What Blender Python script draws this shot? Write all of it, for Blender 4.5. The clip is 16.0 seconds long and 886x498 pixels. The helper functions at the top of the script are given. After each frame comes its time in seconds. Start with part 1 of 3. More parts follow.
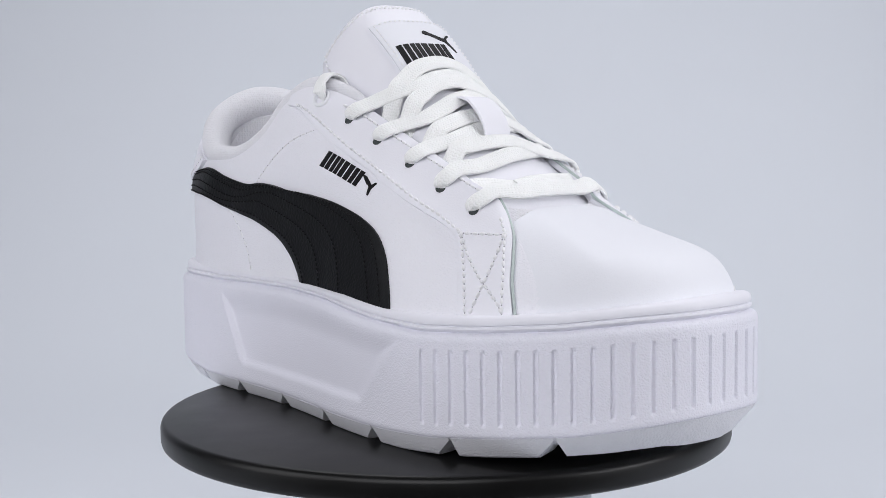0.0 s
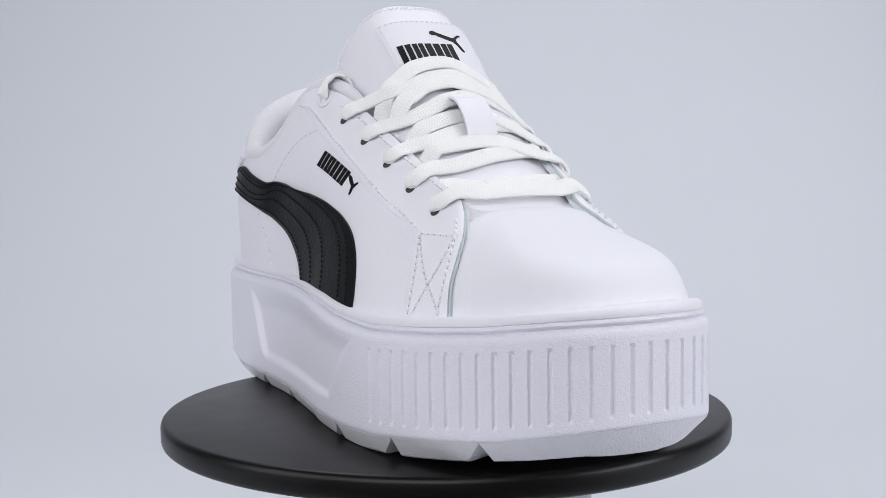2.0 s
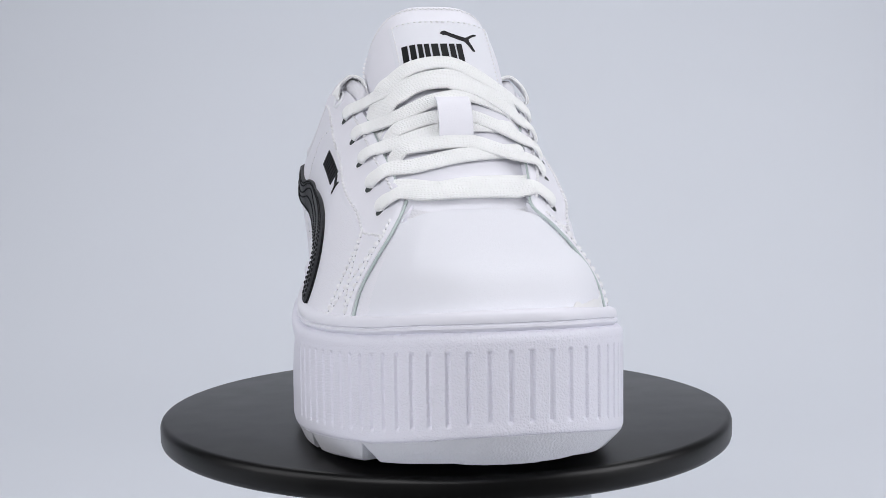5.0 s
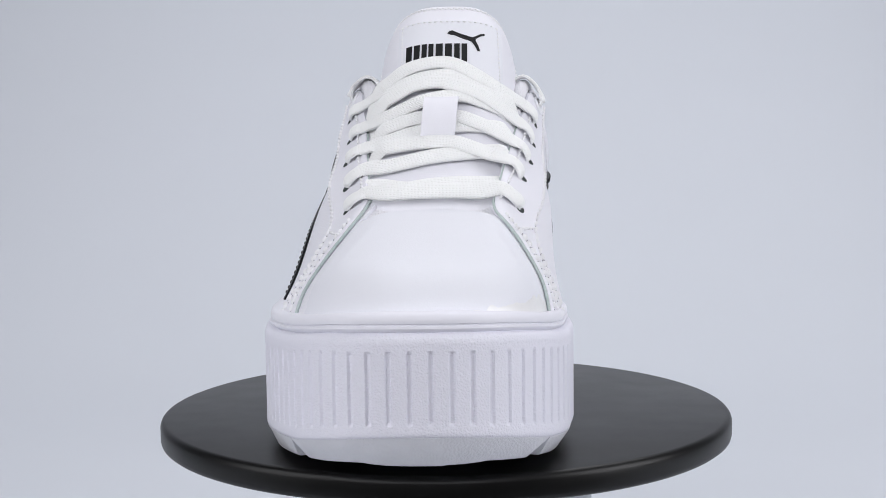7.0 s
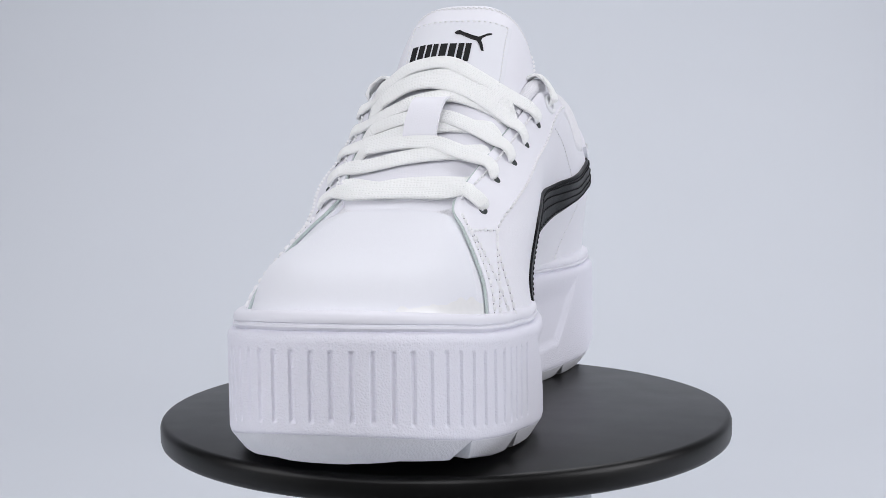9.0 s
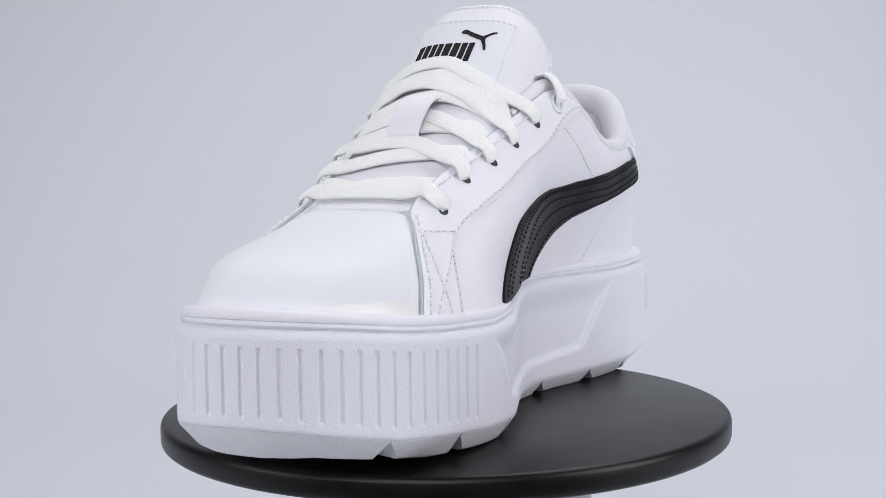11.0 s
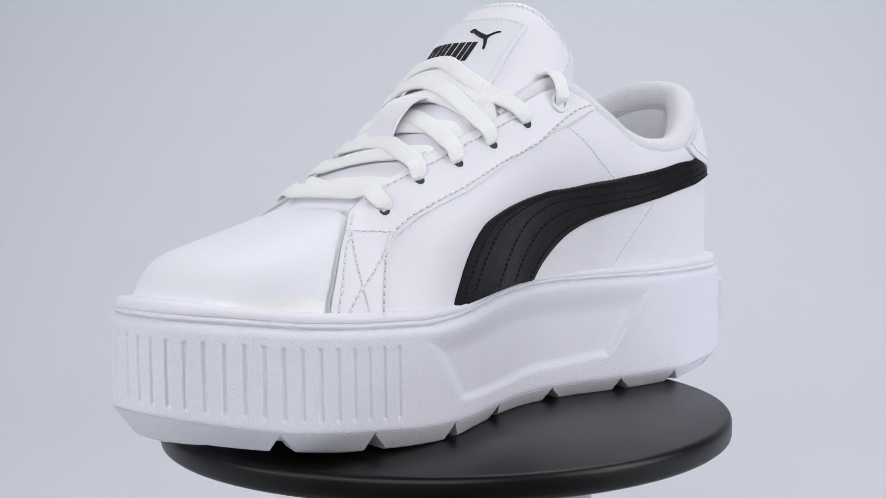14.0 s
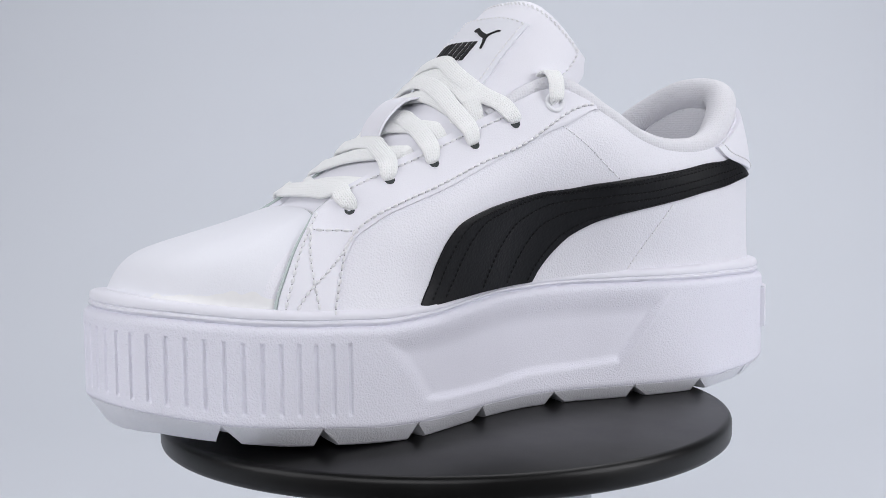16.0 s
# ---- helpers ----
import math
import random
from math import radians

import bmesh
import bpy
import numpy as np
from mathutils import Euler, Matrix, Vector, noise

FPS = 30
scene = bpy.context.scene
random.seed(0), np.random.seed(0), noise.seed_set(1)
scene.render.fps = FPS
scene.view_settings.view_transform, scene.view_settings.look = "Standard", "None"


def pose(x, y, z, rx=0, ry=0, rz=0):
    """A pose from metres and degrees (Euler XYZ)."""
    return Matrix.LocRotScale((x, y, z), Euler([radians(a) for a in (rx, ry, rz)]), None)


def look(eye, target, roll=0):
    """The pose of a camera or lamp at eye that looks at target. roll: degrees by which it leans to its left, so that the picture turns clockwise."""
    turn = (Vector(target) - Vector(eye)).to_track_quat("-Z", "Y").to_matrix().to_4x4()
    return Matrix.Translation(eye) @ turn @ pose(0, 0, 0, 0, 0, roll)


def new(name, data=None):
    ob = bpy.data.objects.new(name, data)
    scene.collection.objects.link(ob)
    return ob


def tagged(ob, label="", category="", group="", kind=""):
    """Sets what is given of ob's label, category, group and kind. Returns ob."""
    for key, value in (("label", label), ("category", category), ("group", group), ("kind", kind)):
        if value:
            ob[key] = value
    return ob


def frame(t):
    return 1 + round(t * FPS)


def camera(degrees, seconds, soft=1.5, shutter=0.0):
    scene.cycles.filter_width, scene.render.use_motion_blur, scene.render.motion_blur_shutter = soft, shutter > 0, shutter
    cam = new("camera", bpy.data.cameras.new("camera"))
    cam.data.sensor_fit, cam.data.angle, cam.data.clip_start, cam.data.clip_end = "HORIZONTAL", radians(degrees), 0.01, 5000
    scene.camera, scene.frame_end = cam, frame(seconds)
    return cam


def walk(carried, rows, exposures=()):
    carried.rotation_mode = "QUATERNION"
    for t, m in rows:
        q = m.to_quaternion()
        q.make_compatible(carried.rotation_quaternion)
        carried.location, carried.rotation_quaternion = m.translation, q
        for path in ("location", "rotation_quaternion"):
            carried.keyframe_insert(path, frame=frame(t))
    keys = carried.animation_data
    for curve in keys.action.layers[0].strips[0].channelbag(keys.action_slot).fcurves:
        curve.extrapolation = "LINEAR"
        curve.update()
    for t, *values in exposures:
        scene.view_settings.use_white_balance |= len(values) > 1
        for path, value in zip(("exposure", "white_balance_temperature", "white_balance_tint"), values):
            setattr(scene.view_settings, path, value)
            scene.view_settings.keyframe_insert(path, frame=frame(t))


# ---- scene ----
# Lengths below are in platter radii; U turns them into metres.
U = 0.11
SPIN = -5.9809           # degrees a second, seen from above
EYE = Vector((0.0, -4.7008, 0.9716)) * U


def aim(pan, tilt, roll):
    a, b = radians(pan), radians(tilt)
    way = Vector((math.sin(a) * math.cos(b), math.cos(a) * math.cos(b), -math.sin(b)))
    return look(EYE, EYE + way, roll)


cam = camera(37.328, 16.0, soft=0.8)
walk(cam, [(0.0, aim(-0.044, 4.897, -0.708)), (16.0, aim(-0.044, 4.897, -0.708))])

# ---- light: a white studio, soft boxes overhead and at both sides of the camera ----
world = bpy.data.worlds.new("studio")
scene.world = world
world.use_nodes = True
bg = world.node_tree.nodes["Background"]
bg.inputs[0].default_value = (0.90, 0.94, 1.0, 1)
bg.inputs[1].default_value = 0.50
scene.view_settings.exposure = 0.0


def soft_box(name, eye, target, sx, sy, watts, colour=(1, 1, 1)):
    lamp = bpy.data.lights.new(name, "AREA")
    lamp.shape, lamp.size, lamp.size_y, lamp.energy, lamp.color = "RECTANGLE", sx, sy, watts, colour
    ob = new(name, lamp)
    ob.matrix_world = look(eye, target)
    return ob


COOL = (0.965, 0.962, 1.0)
soft_box("soft_box_top", (0.15, 0.72, 1.30), (0.10, 0.62, 0), 1.6, 0.9, 12.0, COOL)
soft_box("soft_box_front", (-0.28, -1.10, 0.62), (0, 0.1, 0.04), 1.2, 0.7, 8.7, COOL)
soft_box("soft_box_side", (-0.88, -0.40, 0.40), (0, 0.05, 0.04), 0.6, 0.8, 3.6, COOL)
soft_box("soft_box_side", (0.95, -0.40, 0.42), (0, 0.05, 0.04), 0.6, 0.8, 7.3, COOL)
# ---- curves and the shape of the shoe ----


def spline(rows, t, closed=False):
    """Catmull-Rom through rows (n x k) at the parameters t, in row numbers."""
    p = np.asarray(rows, float)
    if p.ndim == 1:
        p = p[:, None]
    n = len(p)
    t = np.atleast_1d(np.asarray(t, float))
    if not closed:
        t = np.clip(t, 0, n - 1)
    i = np.floor(t).astype(int)
    if not closed:
        i = np.minimum(i, n - 2)
    f = (t - i)[:, None]

    def at(k):
        if closed:
            return p[k % n]
        low, high = k < 0, k > n - 1
        r = p[np.clip(k, 0, n - 1)].copy()
        r[low] = 2 * p[0] - p[1]
        r[high] = 2 * p[-1] - p[-2]
        return r
    a, b, c, d = at(i - 1), at(i), at(i + 1), at(i + 2)
    return 0.5 * (2 * b + (c - a) * f + (2 * a - 5 * b + 4 * c - d) * f ** 2 + (3 * b - a - 3 * c + d) * f ** 3)


# sole, seen from above: toe first, then the outer side, heel, inner side
WALL = np.array([(-0.037, -1.290), (-0.199, -1.270), (-0.320, -1.186), (-0.408, -1.061), (-0.491, -0.872), (-0.553, -0.674), (-0.581, -0.473), (-0.576, -0.270), (-0.545, -0.045), (-0.498, 0.169), (-0.459, 0.374), (-0.433, 0.568), (-0.420, 0.772), (-0.402, 0.967), (-0.380, 1.136), (-0.322, 1.258), (-0.184, 1.321), (0.008, 1.339), (0.218, 1.339), (0.357, 1.296), (0.416, 1.187), (0.421, 1.025), (0.419, 0.878), (0.393, 0.715), (0.338, 0.531), (0.287, 0.357), (0.267, 0.193), (0.291, 0.020), (0.345, -0.163), (0.400, -0.344), (0.412, -0.518), (0.387, -0.700), (0.362, -0.872), (0.296, -1.042), (0.203, -1.186), (0.092, -1.265)])
_fine = spline(WALL, np.arange(0, 36, 0.02), True)
_step = np.linalg.norm(np.roll(_fine, -1, 0) - _fine, axis=1)
_arc = np.concatenate([[0], np.cumsum(_step)])
AROUND = _arc[-1]


def wall_at(a):
    """Point and outward normal of the sole's outline at the way a along it."""
    a = np.asarray(a, float) % AROUND
    k = np.interp(a, _arc, np.arange(len(_arc))) * 0.02
    p = spline(WALL, k, True)
    d = spline(WALL, k + 0.01, True) - spline(WALL, k - 0.01, True)
    d /= np.linalg.norm(d, axis=1)[:, None]
    return p, np.stack([-d[:, 1], d[:, 0]], 1)


RIM = [(-1.329, 0.513), (-1.176, 0.494), (-0.972, 0.465), (-0.768, 0.445), (-0.564, 0.435), (-0.329, 0.433), (-0.073, 0.457), (0.202, 0.469), (0.509, 0.474), (0.917, 0.479), (1.325, 0.484)]
CREASE = [(-1.329, 0.464), (-1.176, 0.448), (-0.972, 0.419), (-0.768, 0.401), (-0.512, 0.387), (-0.257, 0.402), (0.049, 0.433), (0.335, 0.440), (0.611, 0.436), (0.917, 0.431), (1.325, 0.434)]
FOOT = [(-1.299, 0.176), (-1.176, 0.146), (-1.023, 0.113), (-0.819, 0.088), (-0.563, 0.063), (-0.308, 0.055), (0.509, 0.049), (0.968, 0.050), (1.142, 0.072), (1.326, 0.106)]
TREAD = [(-1.227, 0.085), (-1.074, 0.060), (-0.870, 0.032), (-0.614, 0.010), (-0.410, 0.000), (0.968, 0.000), (1.121, 0.022), (1.275, 0.060)]


def level(table, y):
    t = np.array(table)
    return np.interp(y, t[:, 0], t[:, 1])


# upper: at each station the foot of the side (x, y), its top edge (x, y, z), bulge, toe rounding
STATIONS = [
    ((-0.039, -1.217), (-0.027, -0.594, 0.745), 0.0, 1.0), ((-0.208, -1.193), (-0.098, -0.593, 0.747), 0.0, 1.0),
    ((-0.330, -1.071), (-0.165, -0.583, 0.751), 0.0, 1.0), ((-0.412, -0.882), (-0.216, -0.544, 0.761), 0.01, 0.5),
    ((-0.480, -0.683), (-0.236, -0.453, 0.799), 0.005, 0.1), ((-0.523, -0.495), (-0.244, -0.340, 0.860), 0.01, 0.03),
    ((-0.531, -0.290), (-0.254, -0.197, 0.930), 0.050, 0.0), ((-0.501, -0.055), (-0.261, -0.044, 1.005), 0.054, 0.0),
    ((-0.459, 0.149), (-0.278, 0.088, 1.077), 0.059, 0.0), ((-0.433, 0.323), (-0.292, 0.241, 1.131), 0.06, 0.0),
    ((-0.415, 0.507), (-0.320, 0.364, 1.148), 0.045, 0.0), ((-0.404, 0.629), (-0.350, 0.466, 1.094), 0.04, 0.0),
    ((-0.399, 0.731), (-0.379, 0.568, 0.991), 0.035, 0.0), ((-0.389, 0.864), (-0.389, 0.711, 0.934), 0.03, 0.0),
    ((-0.375, 0.997), (-0.378, 0.864, 0.925), 0.03, 0.0), ((-0.337, 1.130), (-0.337, 1.000, 0.930), 0.03, 0.0),
    ((-0.263, 1.237), (-0.277, 1.125, 0.978), 0.03, 0.0), ((-0.135, 1.294), (-0.165, 1.220, 1.066), 0.03, 0.0),
    ((0.029, 1.315), (0.020, 1.262, 1.135), 0.03, 0.0), ((0.203, 1.305), (0.206, 1.250, 1.130), 0.03, 0.0),
    ((0.327, 1.243), (0.317, 1.155, 1.063), 0.03, 0.0), ((0.374, 1.118), (0.373, 1.010, 0.972), 0.03, 0.0),
    ((0.377, 0.980), (0.392, 0.878, 0.940), 0.03, 0.0), ((0.359, 0.837), (0.388, 0.735, 0.947), 0.035, 0.0),
    ((0.330, 0.694), (0.383, 0.592, 0.995), 0.05, 0.0), ((0.306, 0.541), (0.375, 0.459, 1.072), 0.06, 0.0),
    ((0.272, 0.408), (0.349, 0.336, 1.129), 0.065, 0.0), ((0.247, 0.255), (0.318, 0.214, 1.130), 0.07, 0.0),
    ((0.250, 0.101), (0.288, 0.060, 1.068), 0.078, 0.0), ((0.303, -0.082), (0.253, -0.103, 0.995), 0.088, 0.0),
    ((0.353, -0.307), (0.222, -0.256, 0.924), 0.088, 0.0), ((0.381, -0.490), (0.196, -0.399, 0.862), 0.060, 0.1),
    ((0.346, -0.674), (0.173, -0.512, 0.809), 0.015, 0.15), ((0.301, -0.868), (0.157, -0.568, 0.766), 0.01, 0.5),
    ((0.232, -1.052), (0.096, -0.589, 0.751), 0.0, 1.0), ((0.124, -1.176), (0.034, -0.594, 0.746), 0.0, 1.0)]
_st = np.array([(*b, *t, k, r) for b, t, k, r in STATIONS])


def upper(s, v, off=0.0):
    """Points of the upper at stations s and heights v (0 at the sole, 1 at the edge), lifted by off."""
    s, v = np.broadcast_arrays(np.asarray(s, float), np.asarray(v, float))
    shape = s.shape
    s, v = s.ravel(), v.ravel()

    def raw(s, v):
        q = spline(_st, s, True)
        d = spline(_st[:, :2], s + 0.05, True) - spline(_st[:, :2], s - 0.05, True)
        n = np.stack([-d[:, 1], d[:, 0]], 1)
        n /= np.linalg.norm(n, axis=1)[:, None]
        foot = np.column_stack([q[:, :2], level(RIM, q[:, 1]) - 0.012])
        w = np.clip(q[:, 6], 0, 1)
        rise = (1 - w) * v + w * (0.43 * (1 - (1 - np.clip(v, 0, 1)) ** 14) + 0.57 * v)
        p = foot + (q[:, 2:5] - foot) * np.stack([v, v, rise], 1)
        b = q[:, 5] * np.sin(np.pi * np.clip(v, 0, 1) ** 1.6)
        p[:, :2] += n * b[:, None]
        return p
    p = raw(s, v)
    e = 0.004
    du = raw(s + e * 5, v) - raw(s - e * 5, v)
    vl, vh = np.clip(v - e, 0, 1), np.clip(v + e, 0, 1)
    dv = raw(s, vh) - raw(s, vl)
    n = np.cross(dv, du)
    n /= np.linalg.norm(n, axis=1)[:, None] + 1e-12
    return (p + n * (off if np.isscalar(off) else np.asarray(off).ravel()[:, None])).reshape(shape + (3,))


TONGUE = np.array([(-0.027, -0.676, 0.678, 0.245, 0.035), (-0.016, -0.492, 0.795, 0.258, 0.06), (-0.006, -0.308, 0.930, 0.262, 0.10), (0.015, -0.124, 1.088, 0.262, 0.16),
                   (0.022, 0.039, 1.240, 0.258, 0.325), (0.026, 0.141, 1.339, 0.262, 0.385), (0.028, 0.228, 1.421, 0.250, 0.395), (0.030, 0.286, 1.472, 0.220, 0.365)])


def bed(x, y):
    """The height on which the laces lie: the tongue's ridge, falling to the eyelet rows."""
    ridge = np.interp(y, TONGUE[:, 1], TONGUE[:, 2])
    drop = np.interp(y, [-0.60, -0.48, -0.34, -0.19, 0.11], [0.02, 0.045, 0.075, 0.16, 0.27])
    return ridge + np.interp(y, [-0.6, -0.45, -0.30, -0.10, 0.10], [0.033, 0.020, 0.017, 0.020, 0.020]) - drop * (np.abs(x) / 0.315) ** 2.3
# ---- materials ----


def material(name, colour, rough=0.5, metal=0.0, grain=(), mottle=0.0, mottle_scale=30.0, sheen=0.0, coat=0.0, rough_var=0.0, spec=0.5, sss=0.0):
    """A principled surface; grain: rows of (kind, scale, distance) for the relief, in metres of object space."""
    m = bpy.data.materials.new(name)
    m.use_nodes = True
    t = m.node_tree
    b = t.nodes["Principled BSDF"]
    b.inputs["Base Color"].default_value = (*colour, 1)
    b.inputs["Roughness"].default_value = rough
    b.inputs["Metallic"].default_value = metal
    b.inputs["Specular IOR Level"].default_value = spec
    b.inputs["Sheen Weight"].default_value = sheen
    b.inputs["Coat Weight"].default_value = coat
    where = t.nodes.new("ShaderNodeTexCoord").outputs["Object"]
    if mottle or rough_var:
        n = t.nodes.new("ShaderNodeTexNoise")
        n.inputs["Scale"].default_value, n.inputs["Detail"].default_value = mottle_scale, 5
        t.links.new(where, n.inputs["Vector"])
        if mottle:
            mix = t.nodes.new("ShaderNodeMix")
            mix.data_type = "RGBA"
            mix.inputs["A"].default_value = (*[c * (1 - mottle) for c in colour], 1)
            mix.inputs["B"].default_value = (*[min(1, c * (1 + mottle * 0.5)) for c in colour], 1)
            t.links.new(n.outputs["Fac"], mix.inputs["Factor"])
            t.links.new(mix.outputs["Result"], b.inputs["Base Color"])
        if rough_var:
            r = t.nodes.new("ShaderNodeMapRange")
            r.inputs["To Min"].default_value, r.inputs["To Max"].default_value = rough - rough_var, rough + rough_var
            t.links.new(n.outputs["Fac"], r.inputs["Value"])
            t.links.new(r.outputs["Result"], b.inputs["Roughness"])
    last = None
    for kind, scale, height in grain:
        if kind == "cells":
            n = t.nodes.new("ShaderNodeTexVoronoi")
            n.feature = "SMOOTH_F1"
            out = n.outputs["Distance"]
        elif kind == "weave":
            n = t.nodes.new("ShaderNodeTexVoronoi")
            n.inputs["Randomness"].default_value = 0.4
            out = n.outputs["Distance"]
        else:
            n = t.nodes.new("ShaderNodeTexNoise")
            n.inputs["Detail"].default_value = 4
            out = n.outputs["Fac"]
        n.inputs["Scale"].default_value = scale
        t.links.new(where, n.inputs["Vector"])
        u = t.nodes.new("ShaderNodeBump")
        u.inputs["Strength"].default_value, u.inputs["Distance"].default_value = 1.0, height
        t.links.new(out, u.inputs["Height"])
        if last:
            t.links.new(last, u.inputs["Normal"])
        last = u.outputs["Normal"]
    if last:
        t.links.new(last, b.inputs["Normal"])
    return m


LEATHER = material("white_leather", (0.79, 0.79, 0.845), 0.45, grain=(("cells", 1700, 0.00019),), mottle=0.02, rough_var=0.06)
SMOOTH = material("smooth_white_leather", (0.79, 0.79, 0.845), 0.48, grain=(("cells", 2100, 0.00006), ("noise", 120, 0.00010)), mottle=0.02, rough_var=0.06, spec=0.4)
VAMP = material("white_vamp_leather", (0.765, 0.775, 0.825), 0.62, grain=(("cells", 2000, 0.00006), ("noise", 90, 0.00014)), mottle=0.02, rough_var=0.05, spec=0.2)
RUBBER = material("white_foam_rubber", (0.74, 0.74, 0.82), 0.60, grain=(("cells", 1800, 0.00021),), mottle=0.025, rough_var=0.05)
PANELRUB = material("white_fine_foam_rubber", (0.74, 0.74, 0.82), 0.55, grain=(("cells", 2100, 0.00008),), mottle=0.025, rough_var=0.05)
RIMRUB = material("white_smooth_rubber", (0.77, 0.77, 0.83), 0.50, grain=(("noise", 900, 0.00004),), mottle=0.02)
TREADRUB = material("grey_white_tread_rubber", (0.75, 0.755, 0.80), 0.6, grain=(("cells", 1500, 0.00020),), mottle=0.06, mottle_scale=200)
BLACK = material("black_leather", (0.007, 0.0075, 0.009), 0.42, grain=(("cells", 1000, 0.00010), ("noise", 200, 0.00015)), mottle=0.2, spec=0.16)
THREAD = material("white_thread", (0.80, 0.80, 0.82), 0.75, grain=(("noise", 2500, 0.0001),))
BTHREAD = material("black_thread", (0.005, 0.005, 0.006), 0.6, spec=0.2)
KNIT = material("white_knit_lining", (0.74, 0.74, 0.78), 0.85, grain=(("weave", 1000, 0.00032),), mottle=0.04, mottle_scale=400, sheen=0.2)
RAW = material("raw_grey_green_edge", (0.50, 0.57, 0.56), 0.8, grain=(("noise", 1500, 0.0002),), mottle=0.2, mottle_scale=500)
PRINT = material("black_print", (0.006, 0.006, 0.007), 0.55, spec=0.15)
HOLE = material("dark_eyelet_disc", (0.05, 0.06, 0.06), 0.9, grain=(("noise", 2500, 0.0003),), mottle=0.5, mottle_scale=2500)
NEEDLE_SHADE = material("grey_needle_hole", (0.36, 0.36, 0.38), 0.9)
RING = material("white_plastic_ring", (0.78, 0.79, 0.82), 0.3)
PLATTER = material("matt_black_platter", (0.003, 0.003, 0.0031), 0.36, grain=(("noise", 1800, 0.000015),), rough_var=0.05, mottle=0.2, mottle_scale=60, spec=0.28)
BASE = material("grey_plastic_base", (0.46, 0.50, 0.54), 0.4, mottle=0.03)
GLUE = material("dried_glue", (0.785, 0.785, 0.79), 0.3, mottle=0.06, mottle_scale=250)
ROOM = material("grey_studio_paint", (0.30, 0.30, 0.31), 0.9, mottle=0.05, mottle_scale=2)
PAPER = material("pale_blue_grey_backdrop", (0.66, 0.69, 0.74), 0.9, mottle=0.03, mottle_scale=3)


def lace_material():
    m = material("white_woven_lace", (0.95, 0.96, 0.955), 0.7, mottle=0.02, mottle_scale=600)
    t = m.node_tree
    uv = t.nodes.new("ShaderNodeUVMap")
    uv.uv_map = "UVMap"
    # a braid: columns of small slanting stitches, leaning in turn to one side and the other
    def calc(kind, x, y=None):
        n = t.nodes.new("ShaderNodeMath")
        n.operation = kind
        for k, q in enumerate((x, y)):
            if q is None:
                continue
            if isinstance(q, float):
                n.inputs[k].default_value = q
            else:
                t.links.new(q, n.inputs[k])
        return n.outputs[0]
    split = t.nodes.new("ShaderNodeSeparateXYZ")
    t.links.new(uv.outputs["UV"], split.inputs[0])
    fold = calc("PINGPONG", split.outputs[1], 0.0009)
    run = calc("ADD", split.outputs[0], calc("MULTIPLY", fold, 0.8))
    stitch = calc("ABSOLUTE", calc("SINE", calc("MULTIPLY", run, math.pi / 0.0012)))
    column = calc("ABSOLUTE", calc("SINE", calc("MULTIPLY", split.outputs[1], math.pi / 0.0009)))
    high = calc("MULTIPLY", calc("POWER", stitch, 0.7), calc("POWER", column, 0.5))
    u = t.nodes.new("ShaderNodeBump")
    u.inputs["Strength"].default_value, u.inputs["Distance"].default_value = 1.0, 0.00024
    t.links.new(high, u.inputs["Height"])
    t.links.new(u.outputs["Normal"], t.nodes["Principled BSDF"].inputs["Normal"])
    return m


LACE = lace_material()
# ---- mesh helpers ----


def part(name, verts, faces, mat, parent=None, label="", smooth=True, uv=None):
    """One mesh object out of points in platter radii, under a thing or a part."""
    me = bpy.data.meshes.new(name)
    me.from_pydata([tuple(float(c) * U for c in v) for v in verts], [], [tuple(int(i) for i in f) for f in faces])
    me.validate()
    bm = bmesh.new()
    bm.from_mesh(me)
    bmesh.ops.recalc_face_normals(bm, faces=bm.faces)
    bm.to_mesh(me)
    bm.free()
    if smooth:
        me.polygons.foreach_set("use_smooth", [True] * len(me.polygons))
        me.set_sharp_from_angle(angle=radians(38))
    if uv is not None:
        layer = me.uv_layers.new(name="UVMap")
        for lo in me.loops:
            layer.data[lo.index].uv = uv[lo.vertex_index]
    me.materials.append(mat)
    ob = new(name, me)
    if parent:
        ob.parent = parent
    if label:
        tagged(ob, label)
    return ob


def grid_faces(n, m, close_n=False, close_m=False, start=0):
    """Quads of an n x m lattice of points, numbered row by row."""
    out = []
    for i in range(n if close_n else n - 1):
        for j in range(m if close_m else m - 1):
            a, b = i, (i + 1) % n
            c, d = j, (j + 1) % m
            out.append((start + a * m + c, start + b * m + c, start + b * m + d, start + a * m + d))
    return out


def slab(top, under):
    """A closed slab between two equal lattices (n x m x 3)."""
    n, m = top.shape[:2]
    k = n * m
    verts = np.concatenate([top.reshape(-1, 3), under.reshape(-1, 3)])
    faces = grid_faces(n, m) + [f[::-1] for f in grid_faces(n, m, start=k)]
    ring = [(i, 0) for i in range(n)] + [(n - 1, j) for j in range(1, m)] + [(i, m - 1) for i in range(n - 2, -1, -1)] + [(0, j) for j in range(m - 2, 0, -1)]
    ids = [i * m + j for i, j in ring]
    for a, b in zip(ids, ids[1:] + ids[:1]):
        faces.append((a, b, b + k, a + k))
    return verts, faces


